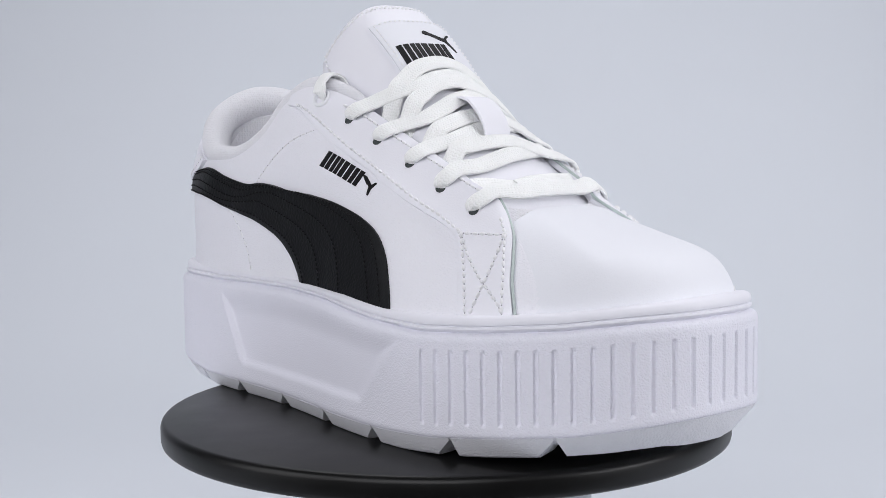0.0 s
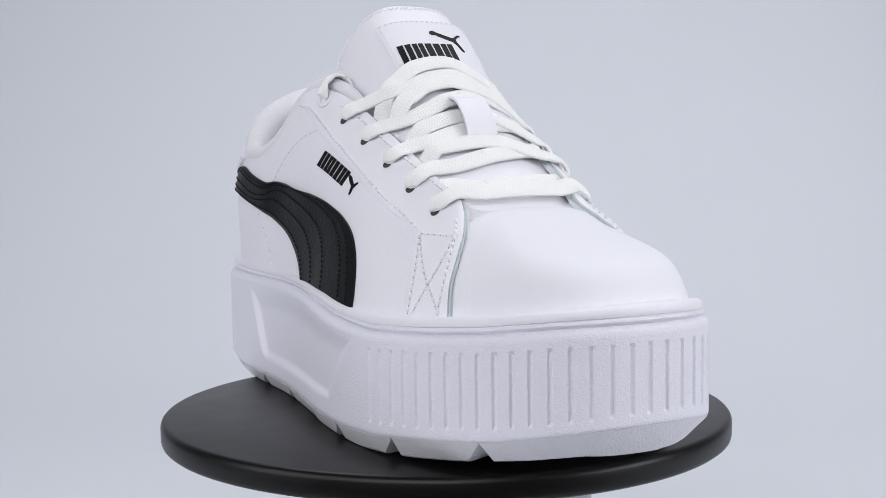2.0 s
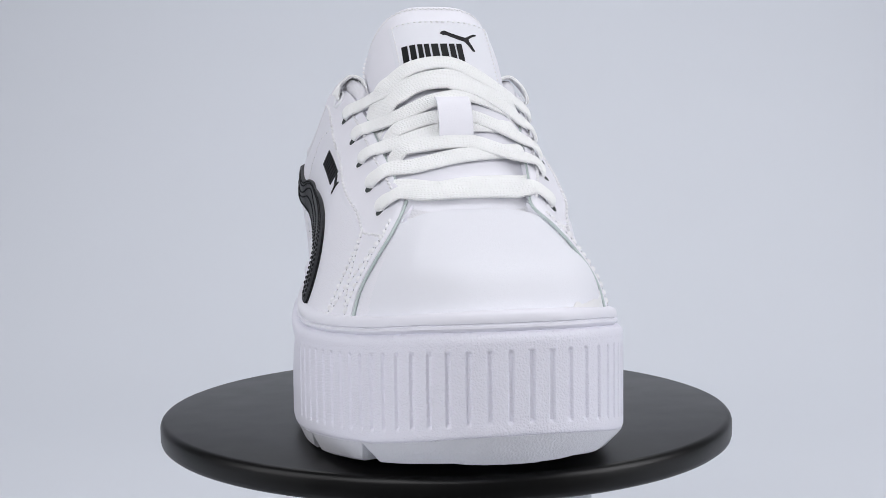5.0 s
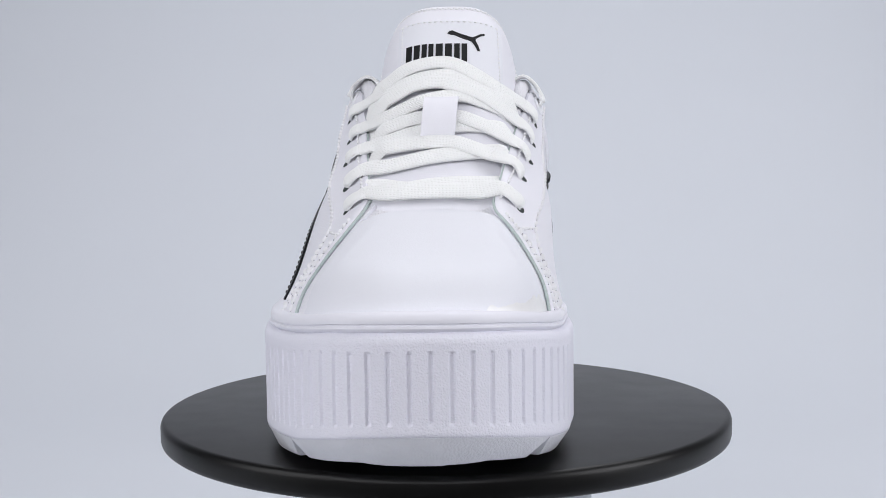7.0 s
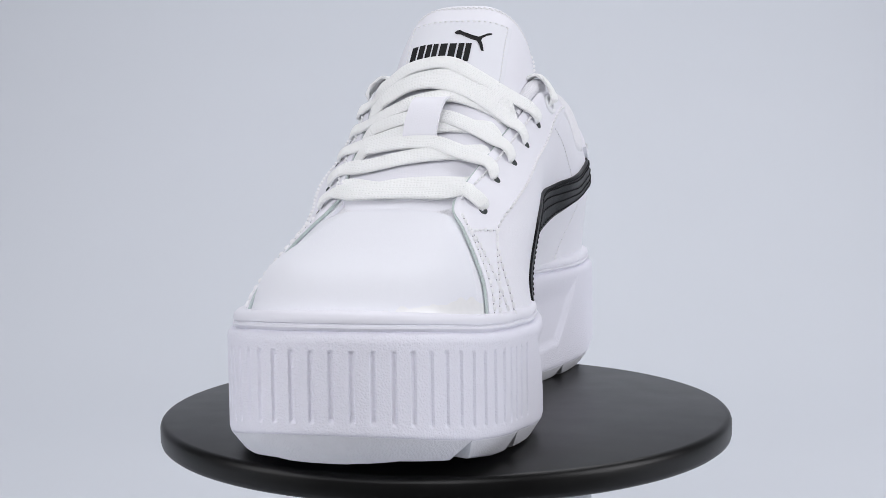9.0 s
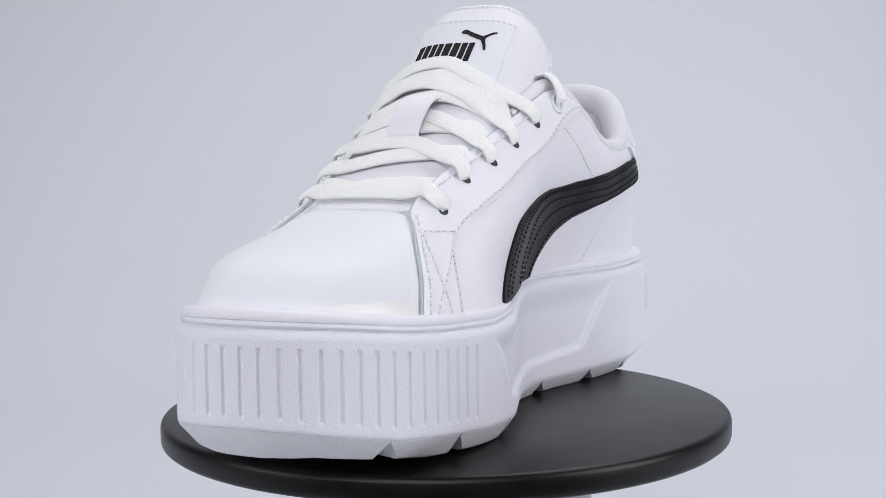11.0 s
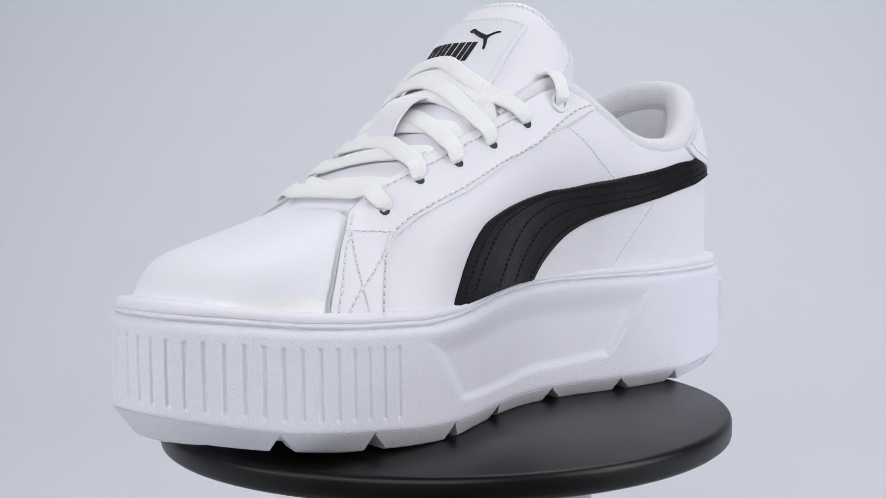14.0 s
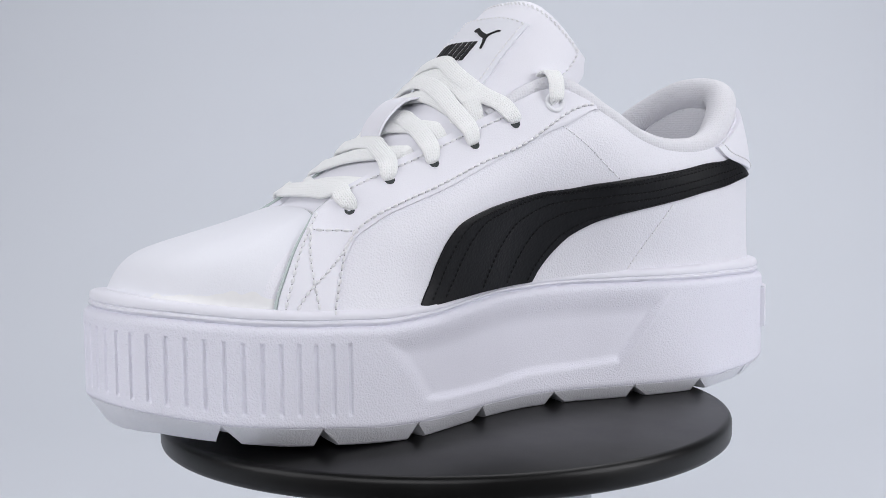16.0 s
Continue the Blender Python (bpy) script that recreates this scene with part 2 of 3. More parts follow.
def patch(c0, c1, n, m, off, thick, soft=0.004):
    """A piece of leather laid on the upper between two curves in (station, height), with rounded rims."""
    t = np.linspace(0, 1, n)
    a = spline(c0, t * (len(c0) - 1))
    b = spline(c1, t * (len(c1) - 1))
    w = np.linspace(0, 1, m)
    w = w * w * (3 - 2 * w) * 0.5 + w * 0.5
    sv = a[:, None, :] + (b - a)[:, None, :] * w[None, :, None]
    lift = np.full((n, m), off)
    lift[:, 0] -= soft
    lift[:, -1] -= soft
    top = upper(sv[..., 0], np.clip(sv[..., 1], 0, 1), lift)
    under = upper(sv[..., 0], np.clip(sv[..., 1], 0, 1), np.full((n, m), off - thick))
    return slab(top, under)


def sweep(path, width, thick, sides=10, up=None, power=2.6, caps=True, twist=None):
    """A flattened tube along a path (n x 3). up: the way its flat side faces."""
    p = np.asarray(path, float)
    n = len(p)
    d = np.gradient(p, axis=0)
    d /= np.linalg.norm(d, axis=1)[:, None] + 1e-12
    up = np.broadcast_to(np.array(up if up is not None else (0, 0, 1), float), p.shape)
    side = np.cross(d, up)
    side /= np.linalg.norm(side, axis=1)[:, None] + 1e-12
    nor = np.cross(side, d)
    width = np.broadcast_to(np.asarray(width, float), (n,))
    thick = np.broadcast_to(np.asarray(thick, float), (n,))
    a = np.linspace(0, 2 * np.pi, sides, endpoint=False)
    ca = np.sign(np.cos(a)) * np.abs(np.cos(a)) ** (2 / power)
    sa = np.sign(np.sin(a)) * np.abs(np.sin(a)) ** (2 / power)
    v = p[:, None] + side[:, None] * (ca[None, :, None] * width[:, None, None] / 2) + nor[:, None] * (sa[None, :, None] * thick[:, None, None] / 2)
    faces = grid_faces(n, sides, close_m=True)
    if caps:
        faces += [tuple(range(sides))[::-1], tuple((n - 1) * sides + j for j in range(sides))]
    run = np.concatenate([[0], np.cumsum(np.linalg.norm(np.diff(p, axis=0), axis=1))]) * U
    uv = [(run[i], float(abs(ca[j]) * width[i] + (1 - abs(sa[j])) * thick[i]) / 2 * U) for i in range(n) for j in range(sides)]
    return v.reshape(-1, 3), faces, uv


def resample(p, step):
    p = np.asarray(p, float)
    run = np.concatenate([[0], np.cumsum(np.linalg.norm(np.diff(p, axis=0), axis=1))])
    q = np.linspace(0, run[-1], max(2, int(run[-1] / step) + 1))
    return np.stack([np.interp(q, run, p[:, k]) for k in range(p.shape[1])], 1)


def seam_mesh(line, up, pitch=0.021, length=0.0145, width=0.0065, high=0.005):
    """Single stitches along a line of points: small rounded pads, one after the other."""
    q = resample(line, pitch)
    nrm = resample(np.column_stack([line, up]), pitch)[:, 3:] if len(np.shape(up)) == 2 else np.broadcast_to(np.array(up, float), q.shape)
    d = np.gradient(q, axis=0)
    verts, faces = [], []
    for c, w, n in zip(q, d, nrm):
        w = w / (np.linalg.norm(w) + 1e-9)
        n = n / (np.linalg.norm(n) + 1e-9)
        s = np.cross(w, n)
        k = len(verts)
        for z, f in ((-0.6, 1.0), (0.55, 0.85), (1.0, 0.4)):
            for j in range(8):
                a = 2 * np.pi * j / 8
                verts.append(c + w * math.cos(a) * length / 2 * f + s * math.sin(a) * width / 2 * f + n * high * z)
        for r in range(2):
            for j in range(8):
                faces.append((k + r * 8 + j, k + r * 8 + (j + 1) % 8, k + r * 8 + 8 + (j + 1) % 8, k + r * 8 + 8 + j))
        faces.append(tuple(k + 16 + j for j in range(8)))
    return verts, faces


def seam(name, curve, off, parent, mat, n=120, **kw):
    """Stitching on the upper along a curve in (station, height)."""
    c = spline(curve, np.linspace(0, len(curve) - 1, n))
    v = np.clip(c[:, 1], 0, 1)
    a, b = upper(c[:, 0], v, off), upper(c[:, 0], v, off + 0.02)
    verts, faces = seam_mesh(a, b - a, **kw)
    if mat is THREAD:
        # grey pads between the stitches paint the shade in the needle's holes
        pitch = kw.get("pitch", 0.021)
        q = resample(np.column_stack([a, b - a]), pitch)
        q = (q[:-1] + q[1:]) / 2
        part("needle_holes", *seam_mesh(q[:, :3], q[:, 3:], pitch, 0.0052, 0.0048, kw.get("high", 0.005) * 0.25), NEEDLE_SHADE, parent, "grey needle holes between the stitches")
    return part(name, verts, faces, mat, parent)
# ---- lines on the upper, as (station, height) ----
STRIPE_L = ([(15.55, 0.780), (14.30, 0.860), (13.10, 0.780), (11.36, 0.580), (9.70, 0.480), (8.54, 0.485), (7.52, 0.495), (6.78, 0.480), (6.34, 0.435), (6.08, 0.330), (5.92, 0.170), (5.76, 0.000)],
            [(16.10, 0.560), (15.20, 0.625), (14.10, 0.625), (12.84, 0.525), (11.12, 0.335), (9.78, 0.225), (9.22, 0.145), (8.86, 0.065), (8.62, 0.000)])
STRIPE_R = ([(20.88, 0.790), (21.90, 0.825), (22.98, 0.770), (24.06, 0.670), (25.00, 0.570), (25.84, 0.510), (26.70, 0.480), (27.60, 0.495), (28.54, 0.520), (29.10, 0.520), (29.60, 0.495), (29.86, 0.415), (30.02, 0.285), (30.14, 0.145), (30.34, 0.000)],
            [(19.98, 0.560), (20.94, 0.615), (22.08, 0.610), (23.08, 0.545), (24.04, 0.460), (24.92, 0.375), (25.72, 0.305), (26.22, 0.255), (26.52, 0.215), (26.88, 0.145), (27.16, 0.075), (27.38, 0.000)])
STAY_L = ([(3.42, 0.000), (3.40, 0.185), (3.26, 0.425), (3.12, 0.645), (3.18, 0.870), (3.60, 1.000), (5.00, 1.000), (6.50, 1.000), (8.00, 1.000), (9.30, 1.000), (10.60, 1.000)],
          [(4.36, 0.000), (4.38, 0.150), (4.44, 0.310), (4.52, 0.490), (4.80, 0.585), (5.44, 0.650), (6.14, 0.705), (6.98, 0.745), (8.00, 0.765), (8.92, 0.810), (10.50, 0.935)])
STAY_R = ([(32.94, 0.000), (32.94, 0.170), (33.06, 0.435), (33.18, 0.690), (33.28, 0.880), (32.80, 1.000), (31.50, 1.000), (30.00, 1.000), (28.50, 1.000), (27.00, 0.995), (25.62, 0.935)],
          [(32.00, 0.000), (31.96, 0.235), (31.88, 0.420), (31.70, 0.550), (31.40, 0.620), (31.04, 0.680), (30.50, 0.720), (29.78, 0.745), (28.42, 0.780), (26.72, 0.805), (25.60, 0.915)])
STAY_SEAMS = ([[(9.94, 0.905), (8.14, 0.810), (7.08, 0.780), (6.20, 0.750), (5.48, 0.690), (4.74, 0.615), (4.46, 0.560), (4.28, 0.315), (4.18, 0.000)],
               [(3.34, 0.750), (3.30, 0.605), (3.40, 0.435), (3.46, 0.285), (3.58, 0.000)],
               [(4.44, 0.570), (3.58, 0.025)], [(3.34, 0.590), (4.08, 0.030)], [(4.48, 0.580), (3.88, 0.605), (3.30, 0.605)], [(3.65, 0.955), (5.0, 0.95), (6.5, 0.955), (8.4, 0.955)]],
              [[(25.78, 0.925), (27.58, 0.800), (29.08, 0.790), (30.46, 0.750), (31.12, 0.700), (31.50, 0.645), (31.76, 0.565), (31.94, 0.420), (32.02, 0.000)],
               [(33.10, 0.795), (33.04, 0.640), (32.94, 0.390), (32.82, 0.140), (32.82, 0.000)],
               [(32.98, 0.620), (32.30, 0.025)], [(31.76, 0.575), (32.62, 0.020)], [(31.72, 0.590), (32.30, 0.625), (33.04, 0.640)], [(32.6, 0.955), (31.5, 0.95), (30.0, 0.955), (28.2, 0.955)]])
SIDE_SEAMS = ([[(8.92, 0.810), (11.26, 0.580)], [(12.58, 0.465), (11.14, 0.045)]], [[(26.78, 0.805), (24.94, 0.570)], [(23.28, 0.485), (24.58, 0.040)]])
FRONT_EDGES = ([(3.39, 0.010), (3.37, 0.185), (3.23, 0.425), (3.09, 0.645), (3.14, 0.870), (3.30, 0.985)], [(32.97, 0.010), (32.97, 0.170), (33.09, 0.435), (33.21, 0.690), (33.30, 0.880), (33.10, 0.985)])
SIDE_PRINT = [(8.28, 0.735), (7.02, 0.725), (7.16, 0.630), (8.44, 0.645)]
SIDE_SHAPES = ([(7.08, 0.710), (6.94, 0.710), (6.74, 0.680), (6.74, 0.660), (6.88, 0.670)], [(6.74, 0.680), (6.64, 0.705), (6.62, 0.700), (6.72, 0.660)], [(6.80, 0.665), (6.72, 0.665), (6.76, 0.615), (6.80, 0.615)])
EYES_L = [(4.18, 0.780), (5.22, 0.825), (6.06, 0.880), (7.08, 0.895), (8.10, 0.910)]
EYES_R = [(31.88, 0.775), (30.92, 0.895), (29.94, 0.895), (29.02, 0.895), (28.02, 0.905)]
RINGS = [(9.20, 0.950), (26.94, 0.920)]

# ---- the setting: a paper sweep behind and under the turntable, and an added unseen room ----


def build_backdrop():
    """A seamless sheet: level under the turntable, curving up into a wall behind it."""
    low, back, r = -1.213, 10.5, 5.0
    prof = [(-2.2, low), (0.0, low), (4.0, low), (back - r, low)]
    prof += [(back - r + r * math.sin(a), low + r - r * math.cos(a)) for a in np.linspace(0.1, math.pi / 2, 14)]
    prof += [(back, 6.0), (back, 16.0)]
    xs = np.linspace(-16, 16, 9)
    top = np.array([[(x, y, z) for y, z in prof] for x in xs])
    nor = np.array([[(0, 0.04, -0.04) for _ in prof] for _ in xs])
    v, f = slab(top, top + nor)
    return tagged(part("backdrop", v, f, PAPER), "seamless pale blue-grey paper sweep behind the turntable", "backdrop", kind="structure")


build_backdrop()


def build_room():
    """Unseen grey floor, walls and ceiling, added to block world light and darken reflections."""
    x0, x1, y0, y1, z0, z1, t = -22.0, 22.0, -24.0, 16.0, -8.5, 17.0, 0.6

    def box(name, a, b, label):
        v = [(x, y, z) for x in (a[0], b[0]) for y in (a[1], b[1]) for z in (a[2], b[2])]
        f = [(0, 1, 3, 2), (4, 6, 7, 5), (0, 4, 5, 1), (2, 3, 7, 6), (0, 2, 6, 4), (1, 5, 7, 3)]
        tagged(part(name, v, f, ROOM, smooth=False), label, name.split("_")[0], kind="structure")
    box("floor", (x0, y0, z0 - t), (x1, y1, z0), "unseen grey floor, added to shut out world light")
    box("ceiling", (x0, y0, z1), (x1, y1, z1 + t), "unseen grey ceiling, added to shut out world light")
    box("wall_west", (x0 - t, y0, z0), (x0, y1, z1), "unseen grey wall, added to shut out world light")
    box("wall_east", (x1, y0, z0), (x1 + t, y1, z1), "unseen grey wall, added to shut out world light")
    box("wall_south", (x0, y0 - t, z0), (x1, y0, z1), "unseen grey wall, added to shut out world light")
    box("wall_north", (x0, y1, z0), (x1, y1 + t, z1), "unseen grey wall, added to shut out world light")
    box("table", (-10, -2.6, -1.80), (10, 8.0, -1.302), "plain grey table under the paper sweep")


build_room()

# ---- the turntable ----


def lathe(profile, n=160):
    p = np.array(profile)
    a = np.linspace(0, 2 * np.pi, n, endpoint=False)
    v = np.stack([p[None, :, 0] * np.cos(a)[:, None], p[None, :, 0] * np.sin(a)[:, None], np.broadcast_to(p[None, :, 1], (n, len(p)))], 2)
    faces = grid_faces(n, len(p), close_n=True)
    faces += [tuple(i * len(p) for i in range(n)), tuple(i * len(p) + len(p) - 1 for i in range(n))[::-1]]
    return v.reshape(-1, 3), faces


turntable = tagged(new("turntable"), "round turntable with a matt black platter on a grey base", "turntable")
turntable.location = (0, 0, -1.21 * U)
UP = 1.21
platter = part("platter", *[q if i else [(x, y, z + UP) for x, y, z in q] for i, q in enumerate(lathe(
    [(0.3, -0.088), (0.9878, -0.088), (1.0028, -0.085), (1.0128, -0.077), (1.0158, -0.066), (1.0158, -0.022), (1.0128, -0.012), (1.0058, -0.004), (0.9948, 0.0), (0.5, 0.0), (0.02, 0.0)]))],
    PLATTER, turntable, "matt black round platter")
part("base", *[q if i else [(x, y, z + UP) for x, y, z in q] for i, q in enumerate(lathe(
    [(0.60, -1.208), (0.60, -1.17), (0.55, -1.12), (0.53, -0.5), (0.520, -0.130), (0.51, -0.115), (0.30, -0.115), (0.30, -0.087), (0.02, -0.087)]))], BASE, turntable, "grey plastic base")

# ---- the sneaker ----
sneaker = tagged(new("sneaker"), "white leather platform sneaker with black side stripes on the platter", "shoe")

GROOVES = [1.023 - 0.0567 * k for k in range(34)]


# side panels: front edge and back edge (way at a quarter of the height, at the top), and the floor line (way, share of the height)
PANELS = [(True, (1.32, 1.10), (2.255, 2.405), [(1.32, 0.22), (1.5, 0.20), (1.97, 0.18), (2.22, 0.19)]),
          (False, (1.11, 0.935), (2.06, 2.285), [(1.11, 0.22), (1.30, 0.18), (1.52, 0.16), (1.68, 0.20), (1.87, 0.21), (2.03, 0.25)])]


def recess(a, h):
    """How far the side panels lie back (0 to 1) at the way a along the wall and the share h of its height."""
    out = np.zeros_like(a)
    for outer, (f0, f1), (b0, b1), line in PANELS:
        x = a if outer else AROUND - a
        k = (h - 0.22) / 0.78
        front = (x - (f0 + (f1 - f0) * k)) / 0.085
        back = ((b0 + (b1 - b0) * k) - x) / 0.022
        low = (h - np.interp(x, *np.array(line).T)) / 0.07
        lip = (1.0 - h) / 0.28
        out = np.maximum(out, np.clip(np.minimum(np.minimum(front, back), np.minimum(low, lip)), 0, 1))
    return out * out * (3 - 2 * out)


def ridge(a, h):
    """The raised welt (0 to 1) along the back edge of the side panels."""
    out = np.zeros_like(a)
    for outer, _, (b0, b1), _ in PANELS:
        x = a if outer else AROUND - a
        d = x - (b0 + (b1 - b0) * (h - 0.22) / 0.78)
        out = np.maximum(out, np.exp(-((d - 0.007) / 0.010) ** 2) * np.clip((h - 0.18) / 0.08, 0, 1) * np.clip((0.96 - h) / 0.10, 0, 1))
    return out


def build_midsole():
    steps = (-0.0283, -0.022, -0.016, -0.0118, -0.0095, -0.0080, -0.0060, -0.0042, 0.0, 0.0042, 0.0060, 0.0080, 0.0095, 0.0118, 0.016, 0.022)
    toe = np.array([g + d for g in GROOVES[::-1] for d in steps])
    rest = np.arange(toe[-1] + 0.006, AROUND + toe[0] - 0.003, 0.0045)
    a = np.concatenate([toe, rest])
    p, n = wall_at(a)
    y = p[:, 1]
    foot, crease, rim = level(FOOT, y), level(CREASE, y), level(RIM, y)
    top = crease - 0.030
    rows = []
    # share of the wall's height -> rows; the groove ends need close rows
    shares = np.unique(np.round(np.concatenate([np.linspace(0, 1, 41), [0.01, 0.02, 0.135, 0.142, 0.158, 0.165, 0.89, 0.908, 0.916, 0.932, 0.99]]), 4))
    near = np.full_like(a, 9.0)
    for g in GROOVES:
        near = np.minimum(near, np.abs(a - g))
    for h in shares:
        z = foot + (top - foot) * h
        ends = np.clip((h - 0.130) / 0.040, 0, 1) * np.clip((0.925 - h) / 0.04, 0, 1)
        dip = np.clip((0.0100 - near) / 0.0062, 0, 1)
        cut = 0.0070 * ends * dip * dip * (3 - 2 * dip)
        cut = cut + 0.016 * recess(a, np.full_like(a, h)) - 0.006 * ridge(a, np.full_like(a, h))
        cut = cut + 0.010 * max(0.0, 1 - h / 0.05) ** 2
        rows.append(np.column_stack([p - n * cut[:, None], z]))
    for inset, dz in ((0.002, 0.010), (0.006, 0.017), (0.012, 0.022), (0.020, 0.0242), (0.030, 0.0262)):
        rows.append(np.column_stack([p - n * inset, top + dz]))
    body = np.stack(rows, 1)
    k = body.shape[1]
    faces = grid_faces(len(a), k, close_n=True)
    ob = part("midsole", body.reshape(-1, 3), faces, RUBBER, sneaker, "thick white grained foam platform with ribbed toe")
    # the recessed side panels are smoother than the rest
    ob.data.materials.append(PANELRUB)
    deep = np.stack([recess(a, np.full_like(a, h)) for h in shares] + [np.zeros_like(a)] * 5, 1).ravel()
    for q in ob.data.polygons:
        if min(deep[i] for i in q.vertices) > 0.6:
            q.material_index = 1
    # the smooth bead that runs round above the wall
    a = np.arange(0, AROUND, 0.012)
    p, n = wall_at(a)
    crease, rim = level(CREASE, p[:, 1]), level(RIM, p[:, 1])
    rows = []
    for inset, t, dz in ((0.10, 0, -0.05), (0.0275, 0, -0.0048), (0.0190, 0.05, 0), (0.0165, 0.14, 0), (0.0175, 0.25, 0), (0.0250, 0.31, 0), (0.0255, 0.35, 0), (0.0205, 0.41, 0), (0.0190, 0.58, 0), (0.0215, 0.82, 0), (0.027, 0.93, 0), (0.036, 1.0, 0.001), (0.10, 1.0, -0.002), (0.20, 1.0, -0.03)):
        rows.append(np.column_stack([p - n * inset, crease + (rim - crease) * t + dz]))
    body = np.stack(rows, 1)
    part("foxing_band", body.reshape(-1, 3), grid_faces(len(a), body.shape[1], close_n=True), RIMRUB, sneaker, "smooth white rubber bead")


build_midsole()


def way_at(y, outer):
    """The way along the outline at which its outer or inner side has this y."""
    a = np.arange(0, AROUND / 2, 0.004) if outer else np.arange(AROUND, AROUND / 2, -0.004)
    p, _ = wall_at(a)
    return float(a[np.argmin(np.abs(p[:, 1] - y))])


def build_outsole():
    a = np.arange(0, AROUND, 0.03)
    p, n = wall_at(a)
    y = p[:, 1]
    rows = [np.column_stack([p - n * 0.004, level(FOOT, y) + 0.004]), np.column_stack([p - n * 0.012, level(FOOT, y) - 0.004]),
            np.column_stack([p - n * 0.10, np.maximum(level(TREAD, y) + 0.022, level(FOOT, y) - 0.035)])]
    body = np.stack(rows, 1)
    f = grid_faces(len(a), 3, close_n=True) + [tuple(i * 3 + 2 for i in range(len(a)))]
    core = part("outsole", body.reshape(-1, 3), f, TREADRUB, sneaker, "pale grey rubber outsole with deep lugs")
    outer = [way_at(v, True) for v in (-0.965, -0.635, -0.28, 0.045, 0.385, 0.715, 1.01)]
    inner = [way_at(v, False) - AROUND for v in (-1.045, -0.74, -0.405, -0.07, 0.285, 0.60, 0.885, 1.13)]
    cuts = inner[::-1] + outer
    for i, (c0, c1) in enumerate(zip(cuts, cuts[1:] + [cuts[0] + AROUND])):
        # gaps are wider at the tread; the face towards the toe slopes
        mid = 0.5 * (c0 + c1)
        back_first = mid < 0
        s0, s1 = (0.016, 0.062) if back_first else (0.062, 0.016)
        if abs(mid) < 0.3 or i == len(cuts) - 1:
            s0 = s1 = 0.020
        m = max(4, int((c1 - c0) / 0.03))
        top = np.linspace(c0 + 0.004, c1 - 0.004, m)
        low = np.linspace(c0 + s0, c1 - s1, m)
        pt, nt = wall_at(top)
        pl, nl = wall_at(low)
        ft, tr = level(FOOT, pt[:, 1]), level(TREAD, pl[:, 1])
        sl = np.where(pl[:, 0] < 0, 0.036, 0.044) + 0.028 * np.clip((-pl[:, 1] - 0.75) / 0.4, 0, 1)
        rows = [np.column_stack([pt - nt * 0.003, ft + 0.003]), np.column_stack([pt - nt * 0.008, ft - 0.004]),
                np.column_stack([pl - nl * (sl - 0.006)[:, None], tr + 0.007]), np.column_stack([pl - nl * (sl + 0.003)[:, None], tr + 0.0005]),
                np.column_stack([pl - nl * 0.16, tr + 0.0005]), np.column_stack([pt - nt * 0.15, ft])]
        v = np.stack(rows, 1)
        fs = grid_faces(m, 6, close_m=True) + [tuple(range(6))[::-1], tuple((m - 1) * 6 + j for j in range(6))]
        part("lug", v.reshape(-1, 3), fs, TREADRUB, core)


build_outsole()


def throat(s):
    """How high the toe leather reaches at the station s: its edge is an arc."""
    return 1 - 0.22 * (np.minimum(np.abs(s), 3.0) / 3.0) ** 2.5


def collar_cut(s):
    """How high the sides reach round the ankle, where the collar's padding takes over."""
    return 1 - np.interp(s, [11.3, 12.5, 13.3, 15.0, 16.5, 18, 19.6, 21.0, 22.6, 23.4, 24.4, 25.4, 26.6], [0, 0.045, 0.07, 0.075, 0.06, 0.06, 0.06, 0.075, 0.075, 0.085, 0.095, 0.075, 0])


def build_upper():
    s = np.concatenate([np.arange(-3.9, 3.9, 0.1)])
    v = np.concatenate([np.linspace(0, 0.2, 12), np.linspace(0.23, 1, 22)])
    S, V = np.meshgrid(s, v, indexing="ij")
    V = V * throat(S)
    vv, ff = slab(upper(S, V), upper(S, V, np.full(S.shape, -0.014)))
    part("vamp", vv, ff, VAMP, sneaker, "plain white leather toe")
    S, V = np.meshgrid(np.linspace(-3.7, 3.7, 60), np.linspace(0.55, 1, 14), indexing="ij")
    vv, ff = slab(upper(S, V, np.full(S.shape, -0.0142)), upper(S, V, np.full(S.shape, -0.024)))
    part("throat_lining", vv, ff, KNIT, sneaker, "white mesh under the toe leather's edge")
    for name, s0, s1 in (("quarter", 3.0, 18.0), ("quarter", 18.0, 33.2)):
        s = np.linspace(s0, s1, 150)
        v = np.linspace(0, 1, 34)
        S, V = np.meshgrid(s, v, indexing="ij")
        V = V * collar_cut(S)
        edge = np.clip((np.minimum(np.abs(s - (3.0 if s0 < 10 else 33.2)), 0.8)) / 0.8, 0, 1)[:, None] * np.ones_like(V)
        vv, ff = slab(upper(S, V, 0.004 * edge), upper(S, V, np.full(S.shape, -0.018)))
        part(name, vv, ff, LEATHER, sneaker, "white grained leather side")


build_upper()

for c in (STRIPE_L, STRIPE_R):
    part("side_stripe", *patch(*c, 110, 14, 0.016, 0.02), BLACK, sneaker, "black leather curved stripe")
for c in (STAY_L, STAY_R):
    part("eyestay", *patch(*c, 110, 12, 0.017, 0.02), SMOOTH, sneaker, "white leather lace panel")


